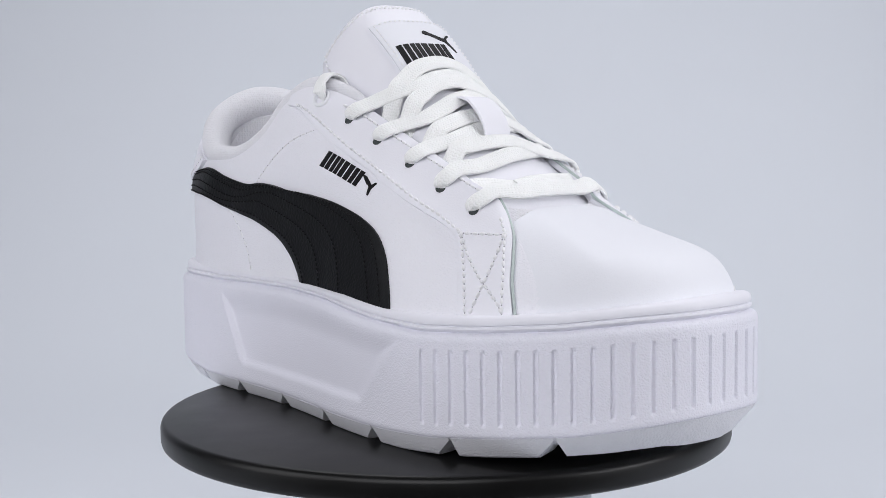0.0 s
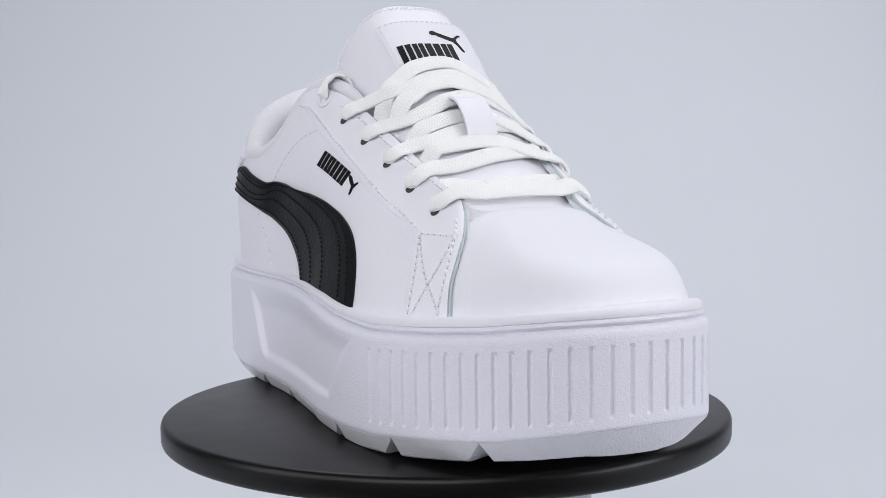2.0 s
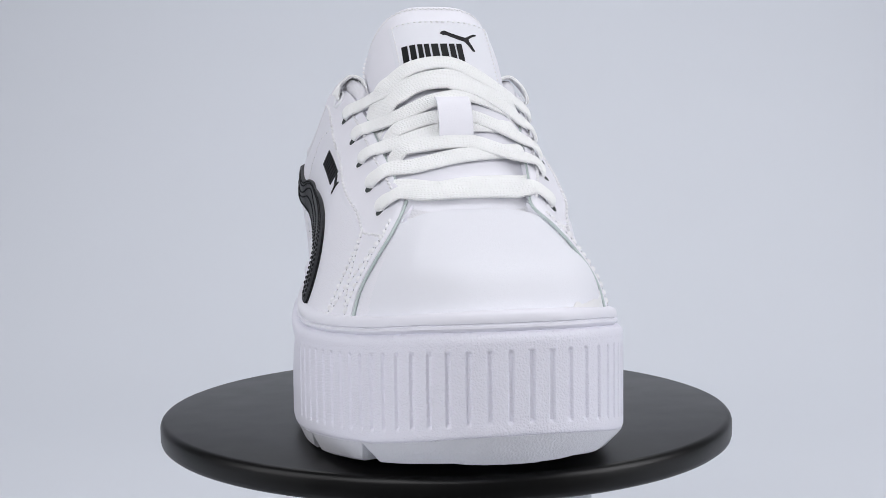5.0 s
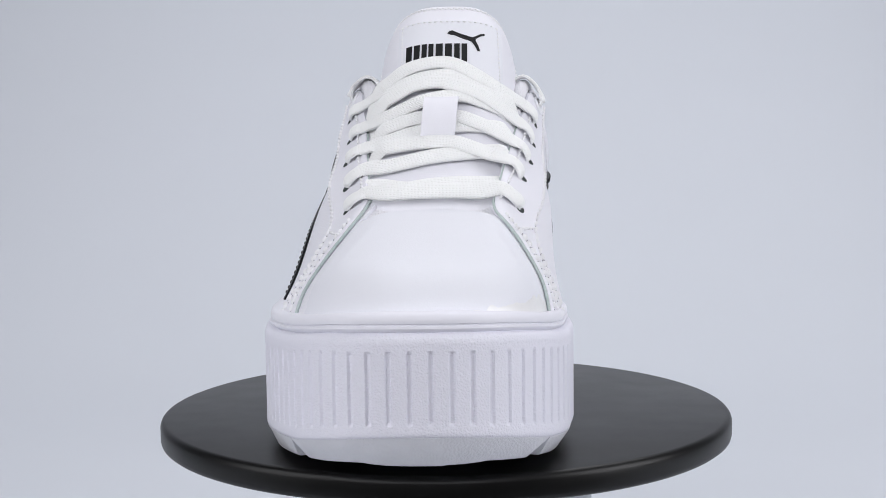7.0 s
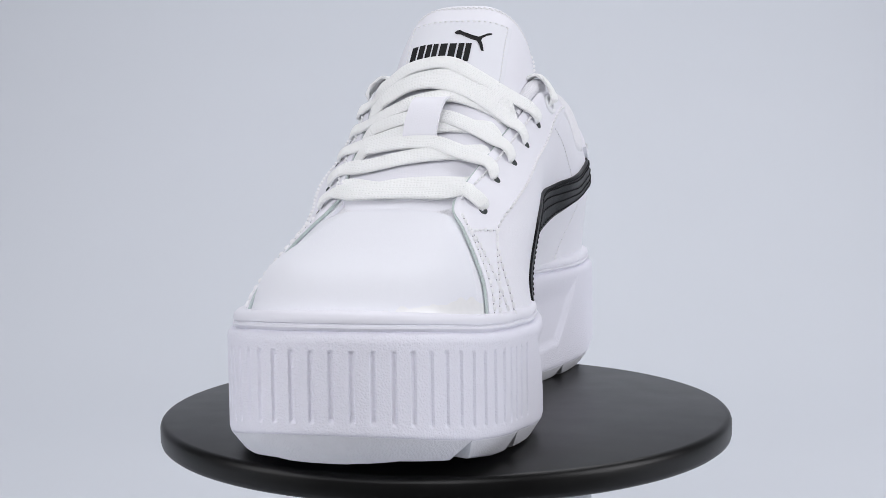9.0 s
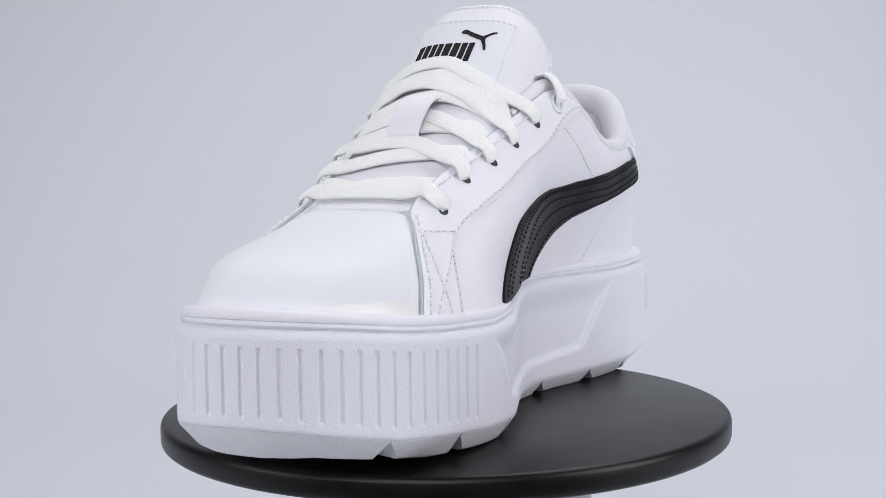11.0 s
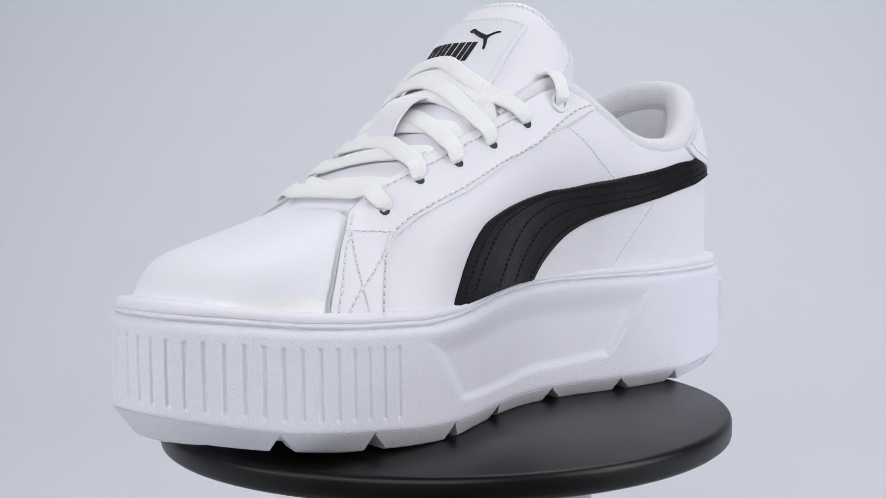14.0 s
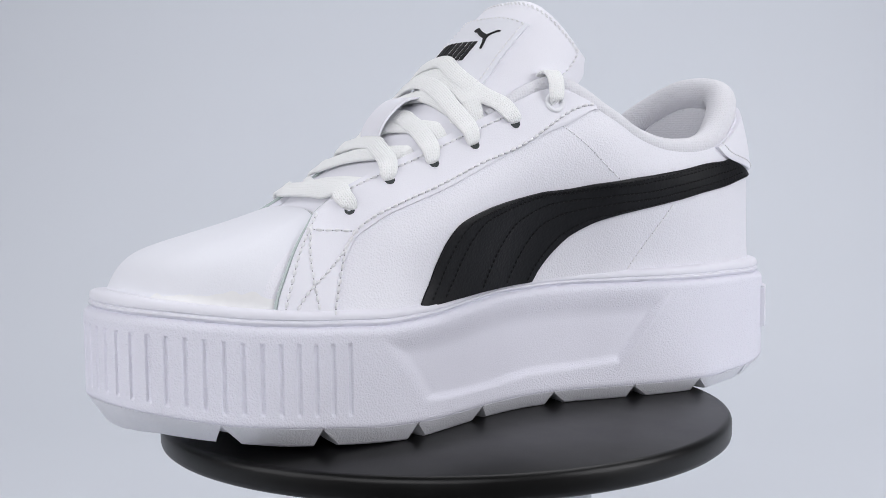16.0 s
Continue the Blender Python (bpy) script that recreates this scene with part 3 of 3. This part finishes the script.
def tongue(a, c, off=0.0):
    """Points of the tongue: a from its root (0) to its top (1), c from edge to edge (-1 to 1)."""
    a, c = np.broadcast_arrays(np.asarray(a, float), np.asarray(c, float))
    shape = a.shape
    a, c = a.ravel(), c.ravel()

    def raw(a, c):
        q = spline(TONGUE, a * 7)
        d = spline(TONGUE, a * 7 + 0.02)[:, 1:3] - spline(TONGUE, a * 7 - 0.02)[:, 1:3]
        d /= np.linalg.norm(d, axis=1)[:, None] + 1e-9
        f = c * 1.50
        k = np.interp(a, [0.42, 0.60], [0.90, 0.62])
        w = np.sign(f) * np.abs(np.sin(f)) ** k
        deep = 1 - np.abs(np.cos(f)) ** k
        return np.stack([q[:, 0] + q[:, 3] * w, q[:, 1] + d[:, 1] * q[:, 4] * deep, q[:, 2] - d[:, 0] * q[:, 4] * deep], 1)
    p = raw(a, c)
    e = 0.02
    da = raw(np.minimum(a + e, 0.999), c) - raw(np.maximum(a - e, 0.001), c)
    dc = raw(a, c + e) - raw(a, c - e)
    n = np.cross(dc, da)
    n /= np.linalg.norm(n, axis=1)[:, None] + 1e-12
    return (p + n * (off if np.isscalar(off) else np.asarray(off).ravel()[:, None])).reshape(shape + (3,))


def build_tongue():
    A, C = np.meshgrid(np.linspace(0, 1, 60), np.linspace(-1, 1, 41), indexing="ij")
    puff = 0.02 * np.sqrt(np.clip(1 - A ** 14, 0, 1)) * np.sqrt(np.clip(1 - C ** 12, 0, 1))
    v, f = slab(tongue(A, C, puff - 0.02), tongue(A, C, -0.035 - puff))
    return part("tongue", v, f, SMOOTH, sneaker, "padded white leather tongue")


build_tongue()
# ---- collar, lining, heel ----


def inward(s):
    d = spline(_st[:, :2], s + 0.05, True) - spline(_st[:, :2], s - 0.05, True)
    n = np.stack([d[:, 1], -d[:, 0], 0 * s], 1)
    return n / np.linalg.norm(n, axis=1)[:, None]


def roll(s):
    """The radius of the padded collar edge."""
    return np.interp(s, [7.9, 8.6, 9.5, 10.8, 12.5, 14, 15.5, 18, 20.5, 22, 23.5, 25.2, 26.6, 27.7, 28.4], [0.012, 0.024, 0.031, 0.030, 0.031, 0.037, 0.055, 0.066, 0.055, 0.037, 0.031, 0.030, 0.031, 0.024, 0.012])


def build_collar():
    s = np.linspace(7.9, 28.4, 240)
    r = roll(s)
    c = upper(s, collar_cut(s)) + inward(s) * (r * 0.9)[:, None] + np.column_stack([0 * s, 0 * s, r * 0.45])
    d = np.gradient(c, axis=0)
    d /= np.linalg.norm(d, axis=1)[:, None]
    side = inward(s)
    up = np.cross(d, side)
    up /= np.linalg.norm(up, axis=1)[:, None]
    side = np.cross(up, d)
    a = np.linspace(0, 2 * np.pi, 20, endpoint=False)
    v = c[:, None] + (side[:, None] * np.cos(a)[None, :, None] + up[:, None] * np.sin(a)[None, :, None]) * r[:, None, None]
    f = grid_faces(len(s), 20, close_m=True) + [tuple(range(20))[::-1], tuple((len(s) - 1) * 20 + j for j in range(20))]
    part("collar", v.reshape(-1, 3), f, KNIT, sneaker, "padded white knit collar edge")
    # lining: a padded wall inside the quarters
    S, V = np.meshgrid(np.linspace(8.6, 27.7, 140), np.linspace(0.02, 1.0, 26), indexing="ij")
    V = V * collar_cut(S)
    swell = np.interp(V, [0, 0.15, 0.45, 0.70, 0.85, 1.0], [0.10, 0.25, 0.85, 1.12, 1.10, 0.92])
    off = -(0.022 + np.maximum(0.012, 1.75 * roll(S) - 0.022) * swell)
    v, f = slab(upper(S, V, off), upper(S, V, np.full(S.shape, -0.0185)))
    part("lining", v, f, KNIT, sneaker, "white mesh lining")
    s = np.linspace(0, 36, 90, endpoint=False)
    ring = upper(s, np.full(90, 0.06), -0.03)
    mid = ring.mean(0)
    v = np.concatenate([ring, (ring - mid) * 0.5 + mid + [0, 0, -0.005], [mid + [0, 0, -0.008]]])
    f = [(i, (i + 1) % 90, 90 + (i + 1) % 90, 90 + i) for i in range(90)] + [(90 + i, 90 + (i + 1) % 90, 180) for i in range(90)]
    part("insole", v, f, KNIT, sneaker)
    left = [(14.85, 0.915), (15.2, 0.80), (16.2, 0.61)]
    right = [(21.28, 0.915), (20.96, 0.80), (20.04, 0.605)]
    tab = part("heel_tab", *patch(left, right, 20, 50, 0.022, 0.03), SMOOTH, sneaker, "white leather heel patch")
    for c, k in ((left, 0.22), (right, -0.22)):
        seam("stitching", [(a + k, b) for a, b in c], 0.0225, tab, THREAD)
    a = np.linspace(_arc[int(15.7 * 50)], _arc[int(19.5 * 50)], 24)
    p, n = wall_at(a)
    z0, z1 = level(FOOT, p[:, 1]), level(CREASE, p[:, 1])
    grid = lambda o: np.stack([np.column_stack([p + n * o, z0 + (z1 - z0) * h]) for h in (0.36, 0.38, 0.80, 0.82)], 1)
    part("heel_plate", *slab(grid(0.016), grid(-0.02)), RIMRUB, sneaker, "raised blank white plate")


build_collar()

# ---- stitching and edges on the upper ----


def between(pair, w, n=40):
    t = np.linspace(0, 1, n)
    a = spline(pair[0], t * (len(pair[0]) - 1))
    b = spline(pair[1], t * (len(pair[1]) - 1))
    return a + (b - a) * w


def build_seams():
    stripes = [o for o in sneaker.children if o.name.startswith("side_stripe")]
    for ob, pair in zip(stripes, (STRIPE_L, STRIPE_R)):
        for w in (0.07, 0.17, 0.45, 0.70, 0.93):
            seam("stitching", between(pair, w)[1:-1], 0.0165, ob, BTHREAD, n=200, pitch=0.019, width=0.006, high=0.004)
    stays = [o for o in sneaker.children if o.name.startswith("eyestay")]
    for i, ob in enumerate(stays):
        for c in STAY_SEAMS[i]:
            seam("stitching", c, 0.0178, ob, THREAD, n=160, pitch=0.0255, length=0.0215, width=0.0115, high=0.0075)
    quarters = [o for o in sneaker.children if o.name.startswith("quarter")]
    for c, ob in [(c, k) for k in (0, 1) for c in SIDE_SEAMS[k]]:
        seam("stitching", c, 0.0045, quarters[ob], THREAD, pitch=0.032, length=0.024, width=0.005, high=0.003)
    vamp = [o for o in sneaker.children if o.name.startswith("vamp")][0]
    lining = [o for o in sneaker.children if o.name.startswith("throat_lining")][0]
    seam("stitching", [(q, min(0.99, float(throat(q)) + 0.035)) for q in np.linspace(-3.0, 3.0, 13)], -0.014, lining, THREAD, pitch=0.024, length=0.017)
    c = np.linspace(-3.2, 3.2, 80)
    v, f, _ = sweep(upper(c, throat(c), -0.006), 0.010, 0.008, 8)
    part("cut_edge", v, f, RAW, vamp, "raw grey-green leather edge")
    # cut leather edges show a grey-green core
    for stay, front, s in ((0, FRONT_EDGES[0], np.linspace(3.5, 7.5, 60)), (1, FRONT_EDGES[1], np.linspace(32.8, 28.7, 60))):
        c = spline(front, np.linspace(0, 5, 50))
        line = np.concatenate([upper(c[:, 0], np.clip(c[:, 1], 0, 1), 0.007), upper(s, np.full(60, 0.999), 0.004)])
        v, f, _ = sweep(resample(line, 0.012), 0.009, 0.010, 8, up=(0, 0, 1))
        part("cut_edge", v, f, RAW, stays[stay], "raw grey-green leather edge")


build_seams()

# ---- eyelets, laces, tongue label ----


def frame_on(s, v, off):
    """Place, outward normal and the two ways along the upper at (s, v)."""
    p = upper(s, v, off)
    n = upper(s, v, off + 0.02) - p
    n /= np.linalg.norm(n)
    e = upper(s, min(v + 0.02, 1), off) - p
    e -= n * (e @ n)
    e /= np.linalg.norm(e)
    return p, n, e, np.cross(n, e)


def build_eyelets():
    stays = [o for o in sneaker.children if o.name.startswith("eyestay")]
    for i, eyes in enumerate((EYES_L, EYES_R)):
        for s, v in eyes:
            p, n, e, w = frame_on(s, v, 0.0135)
            a = np.linspace(0, 2 * np.pi, 20, endpoint=False)
            rows = [(0.0200, 0.0035), (0.0215, 0.0046), (0.0200, 0.0054), (0.0180, 0.0052), (0.0165, 0.0040)]
            ring = [p + n * h + e * np.cos(t) * r * 1.15 + w * np.sin(t) * r for t in a for r, h in rows]
            part("eyelet", ring, grid_faces(20, 5, close_n=True), LEATHER, stays[i])
            # a dark mottled disc closes the eyelet
            hole = [p + n * 0.0046 + e * np.cos(t) * 0.019 * 1.15 + w * np.sin(t) * 0.019 for t in a] + [p + n * 0.0034]
            part("eyelet_hole", hole, [(j, (j + 1) % 20, 20) for j in range(20)], HOLE, stays[i], "dark mottled disc in the eyelet")
        s, v = RINGS[i]
        p, n, e, w = frame_on(s, v, 0.019)
        a = np.linspace(0, 2 * np.pi, 40, endpoint=False)
        b = np.linspace(0, 2 * np.pi, 12, endpoint=False)
        ring = [p + (e * np.cos(t) + w * np.sin(t)) * (0.0285 + 0.0078 * np.cos(u)) + n * 0.0070 * np.sin(u) for t in a for u in b]
        part("eyelet_ring", ring, grid_faces(40, 12, True, True), RING, stays[i], "white plastic ring")


build_eyelets()

SLOPE = np.array([0.0, -0.66, 0.75])


def lace(points, ups, lifts, widths, parent=None):
    pts = np.array(points, float)
    n = max(50, int(len(pts) * 12))
    t = np.linspace(0, len(pts) - 1, n)
    path = spline(pts, t)
    up = spline(np.array(ups, float), t)
    w = np.clip(spline(np.array(widths, float), t)[:, 0], 0.02, 0.088)
    v, f, uv = sweep(path, w, 0.0145, 20, up=up, power=3.2)
    return part("lace", v, f, LACE, parent, uv=uv)


def edge_at(y, outer):
    """The place on the lace panel's top edge that has this y."""
    s = np.linspace(3.3, 8.9, 200) if outer else np.linspace(33.0, 27.4, 200)
    t = spline(_st[:, 2:5], s, True)
    return t[np.argmin(np.abs(t[:, 1] - y))]


def over(eye, xy, lift, end, wide=0.065):
    """A lace that comes out of an eyelet, bends over the edge of the lace panel and crosses the tongue."""
    pts, ups, ws = [], [], []

    def rise(s, v, y):
        p, n, e, w = frame_on(s, v, 0.015)
        x = np.sign(p[0])
        t = edge_at(0.55 * p[1] + 0.45 * y, x < 0) + np.array([x * 0.012, 0, 0.020 + lift * 0.4])
        mid = (p + n * 0.020) * 0.45 + (t + n * 0.014) * 0.55
        return [p - n * 0.004 + e * 0.004, p + n * 0.013 + e * 0.014, mid, t], [n * 0.5 - e, n - e * 0.5, n, n * 0.6 + SLOPE * 0.5], [0.034, 0.052, 0.063, wide]
    if eye:
        a, b, c = rise(*eye, xy[0][1])
        pts, ups, ws = pts + a, ups + b, ws + c
    for x, y in xy:
        side = np.array([np.sign(x) * min(1, (abs(x) / 0.3) ** 2), 0, 0])
        pts.append((x, y, bed(x, y) + lift))
        ups.append(SLOPE + side)
        ws.append(wide)
    if end == "under":
        # slips flat between the tongue and the lace panel
        (x0, y0), (x, y) = xy[-2], xy[-1]
        sx = math.copysign(1.0, x)
        run = min(0.35, (y - y0) / max(0.05, abs(x - x0)))
        t = edge_at(y + run * max(0.0, 0.24 - abs(x)), sx < 0)
        far = abs(t[0])
        for px, low, w in ((0.5 * (abs(x) + far), None, 1.0), (far - 0.004, 0.010, 0.9), (far + 0.010, 0.070, 0.8)):
            py = y + run * (px - abs(x))
            z = bed(px, py) + lift
            pts.append((sx * px, py, z if low is None else min(z, t[2]) - low))
            ups.append(SLOPE + np.array([sx * (0.5 if low is None else 0.8), 0, 0]))
            ws.append(wide * w)
    elif end is not None:
        a, b, c = rise(*end, xy[-1][1])
        pts, ups, ws = pts + a[::-1], ups + b[::-1], ws + c[::-1]
    return lace(pts, ups, lift, ws, sneaker)


over(None, [(-0.255, -0.430), (-0.212, -0.445), (-0.117, -0.482), (0.010, -0.487), (0.100, -0.497)], -0.016, None)
over(None, [(0.205, -0.450), (0.171, -0.462), (0.083, -0.473), (-0.026, -0.482), (-0.110, -0.494)], -0.008, None)
over(EYES_L[0], [(-0.175, -0.552), (-0.100, -0.556), (-0.026, -0.557), (0.050, -0.557), (0.110, -0.557)], 0.018, EYES_R[0])
over(EYES_L[1], [(-0.185, -0.384), (-0.110, -0.380), (-0.030, -0.366), (0.087, -0.346), (0.185, -0.312)], 0.002, "under")
over(EYES_R[1], [(0.160, -0.357), (0.100, -0.340), (0.030, -0.318), (-0.063, -0.316), (-0.165, -0.308)], 0.014, "under")
over(EYES_L[2], [(-0.185, -0.254), (-0.120, -0.257), (-0.050, -0.251), (0.052, -0.235), (0.180, -0.196)], 0.000, "under")
over(EYES_R[2], [(0.175, -0.225), (0.110, -0.218), (0.040, -0.208), (-0.073, -0.208), (-0.165, -0.205)], 0.008, "under")
over(EYES_L[3], [(-0.200, -0.140), (-0.130, -0.150), (-0.050, -0.138), (0.074, -0.119), (0.200, -0.106)], 0.006, "under")
over(EYES_R[3], [(0.205, -0.108), (0.113, -0.100), (0.000, -0.084), (-0.100, -0.080), (-0.165, -0.085)], 0.016, "under")
over(EYES_L[4], [(-0.220, -0.010), (-0.150, -0.050), (-0.050, -0.053), (0.075, -0.048), (0.205, -0.048)], 0.010, "under")
over(EYES_R[4], [(0.230, -0.012), (0.116, -0.031), (0.017, -0.008), (-0.104, -0.006), (-0.180, -0.010)], 0.018, "under")


def ring_lace(s, v):
    """From the ring up over the collar and down inside."""
    p, n, e, w = frame_on(s, v, 0.02)
    t = spline(_st[:, 2:5], np.array([s]), True)[0]
    i = inward(np.array([s]))[0]
    y = np.array([0, 0.02, 0])
    z = np.array([0, 0, 1.0])
    pts = [p - n * 0.010, p + n * 0.022 + e * 0.014, t - i * 0.030 + z * 0.026 + y * 0.6, t + i * 0.012 + z * 0.060 + y, t + i * 0.058 + z * 0.034 + y * 0.6, t + i * 0.070 - z * 0.05 - y]
    lace(pts, [n, n, -i + np.array([0, 0, 0.5]), np.array([0, 0, 1.0]), i + np.array([0, 0, 0.5]), i], 0, [0.040, 0.052, 0.064, 0.068, 0.066, 0.06], sneaker)


ring_lace(*RINGS[0])
ring_lace(*RINGS[1])


def tongue_c(x, a):
    """The share across the tongue at which it has this x."""
    q = spline(TONGUE, np.array([a * 7]))[0]
    w = min(0.98, abs((x - q[0]) / q[3]))
    return math.copysign(math.asin(w ** (1 / float(np.interp(a, [0.42, 0.60], [0.90, 0.62])))) / 1.50, x - q[0])


def on_tongue(x, a, off):
    return tongue(a, tongue_c(x, a), off)


def build_tongue_trim():
    ob = [o for o in sneaker.children if o.name.startswith("tongue")][0]
    n, m = 24, 24
    A = np.linspace(0.50, 0.795, n)
    X = np.linspace(-0.150, 0.212, m)
    grid = lambda o: np.array([[on_tongue(x, a, o) for x in X] for a in A])
    lab = part("label", *slab(grid(0.012), grid(-0.004)), VAMP, ob, "square white leather label")
    for line in ([(-0.137, a) for a in A[:-1]], [(0.199, a) for a in A[:-1]], [(x, 0.786) for x in X[1:-1]]):
        p = np.array([on_tongue(x, a, 0.012) for x, a in line])
        q = np.array([on_tongue(x, a, 0.03) for x, a in line])
        part("stitching", *seam_mesh(p, q - p, pitch=0.02), THREAD, lab)
    for k in (0.925, 0.940):
        sink = 0.02 * math.sqrt(1 - k ** 14) - 0.0195
        line = np.array([tongue(k, c, sink) for c in np.linspace(-0.89, 0.89, 60)])
        q = np.array([tongue(k, c, sink + 0.02) for c in np.linspace(-0.89, 0.89, 60)])
        part("stitching", *seam_mesh(line, q - line, pitch=0.02), THREAD, ob)

    for c in (-0.90, 0.90):
        line = np.array([tongue(k, c, 0.0) for k in np.linspace(0.50, 0.92, 30)])
        q = np.array([tongue(k, c, 0.02) for k in np.linspace(0.50, 0.92, 30)])
        part("stitching", *seam_mesh(line, q - line, pitch=0.024, length=0.017), THREAD, ob)

    def mark(corners, name="print_block"):
        top = [on_tongue(x, a, 0.0145) for x, a in corners]
        low = [on_tongue(x, a, 0.011) for x, a in corners]
        k = len(top)
        part(name, top + low, [tuple(range(k)), tuple(range(2 * k - 1, k - 1, -1))] + [(i, (i + 1) % k, k + (i + 1) % k, k + i) for i in range(k)], PRINT, lab, "black printed shape", smooth=False)
    for x0, x1 in ((-0.124, -0.078), (-0.071, -0.030), (-0.022, 0.036), (0.044, 0.090)):
        w = (x1 - x0) * 0.43
        for k in (x0, x1 - w):
            mark([(k, 0.560), (k + w, 0.561), (k + w + 0.002, 0.648), (k + 0.002, 0.647)])
    mark([(0.022, 0.712), (0.030, 0.725), (0.041, 0.728), (0.055, 0.717), (0.078, 0.703), (0.100, 0.692), (0.112, 0.688), (0.124, 0.698), (0.139, 0.713), (0.153, 0.719),
          (0.155, 0.713), (0.139, 0.701), (0.124, 0.683), (0.122, 0.668), (0.130, 0.642), (0.136, 0.613), (0.128, 0.613), (0.119, 0.640), (0.107, 0.665), (0.085, 0.675), (0.062, 0.690), (0.045, 0.703), (0.032, 0.704)], "print_shape")
    # strap that holds the laces
    ys = [(-0.300, 0.010), (-0.285, 0.022), (-0.272, 0.040), (-0.240, 0.056), (-0.200, 0.062), (-0.165, 0.058), (-0.135, 0.040), (-0.110, 0.010)]
    n = 30
    q = spline(ys, np.linspace(0, 7, n))
    z = np.interp(q[:, 0], TONGUE[:, 1], TONGUE[:, 2])
    rows = np.stack([np.column_stack([np.full(n, x) + 0.10 * (q[:, 0] + 0.28), q[:, 0] + SLOPE[1] * q[:, 1], z + SLOPE[2] * q[:, 1]]) for x in (-0.074, -0.072, -0.015, 0.040, 0.042)], 1)
    part("lace_loop", *slab(rows, rows - SLOPE * 0.009), SMOOTH, ob, "white leather strap over the laces")


build_tongue_trim()


def build_side_print():
    ob = [o for o in sneaker.children if o.name.startswith("quarter")][0]
    a, b, c, d = (np.array(q) for q in SIDE_PRINT)

    def mark(corners, name):
        k = len(corners)
        s = np.array([q[0] for q in corners])
        v = np.array([q[1] for q in corners])
        top, low = upper(s, v, 0.0075), upper(s, v, 0.002)
        part(name, np.concatenate([top, low]), [tuple(range(k)), tuple(range(2 * k - 1, k - 1, -1))] + [(i, (i + 1) % k, k + (i + 1) % k, k + i) for i in range(k)], PRINT, ob, "black printed shape", smooth=False)
    for t0, t1 in ((0.0, 0.22), (0.255, 0.455), (0.49, 0.75), (0.785, 1.0)):
        w = (t1 - t0) * 0.43
        for k in (t0, t1 - w):
            mark([a + (b - a) * k, a + (b - a) * (k + w), d + (c - d) * (k + w), d + (c - d) * k], "print_block")
    for c in SIDE_SHAPES:
        mark([np.array(q) for q in c], "print_shape")


build_side_print()


def build_glue():
    """A thin smear of dried glue along the toe, above the rubber bead."""
    ob = [o for o in sneaker.children if o.name.startswith("vamp")][0]
    s = np.linspace(33.0, 35.6, 90)
    top = 0.030 + 0.020 * np.sin(s * 2.1 + 1.0) + np.array([noise.noise(Vector((q * 5, 0.3, 0))) for q in s]) * 0.018
    top *= np.clip((35.6 - s) / 0.5, 0.1, 1)
    v = np.linspace(0.004, 1, 6)
    S, V = s[:, None] + 0 * v[None], np.clip(top, 0.006, 1)[:, None] * v[None]
    part("glue_smear", *slab(upper(S, V, 0.0016 + 0 * S), upper(S, V, -0.004 + 0 * S)), GLUE, ob, "dried yellowish glue smear")


build_glue()


def motions():
    rows = [(t, SPIN * (t - 7.0)) for t in (0.0, 4.0, 8.0, 12.0, 16.0)]
    walk(sneaker, [(t, pose(0, 0, 0.0, 0, 0, r)) for t, r in rows])
    walk(platter, [(t, pose(0, 0, 0, 0, 0, r)) for t, r in rows])


motions()
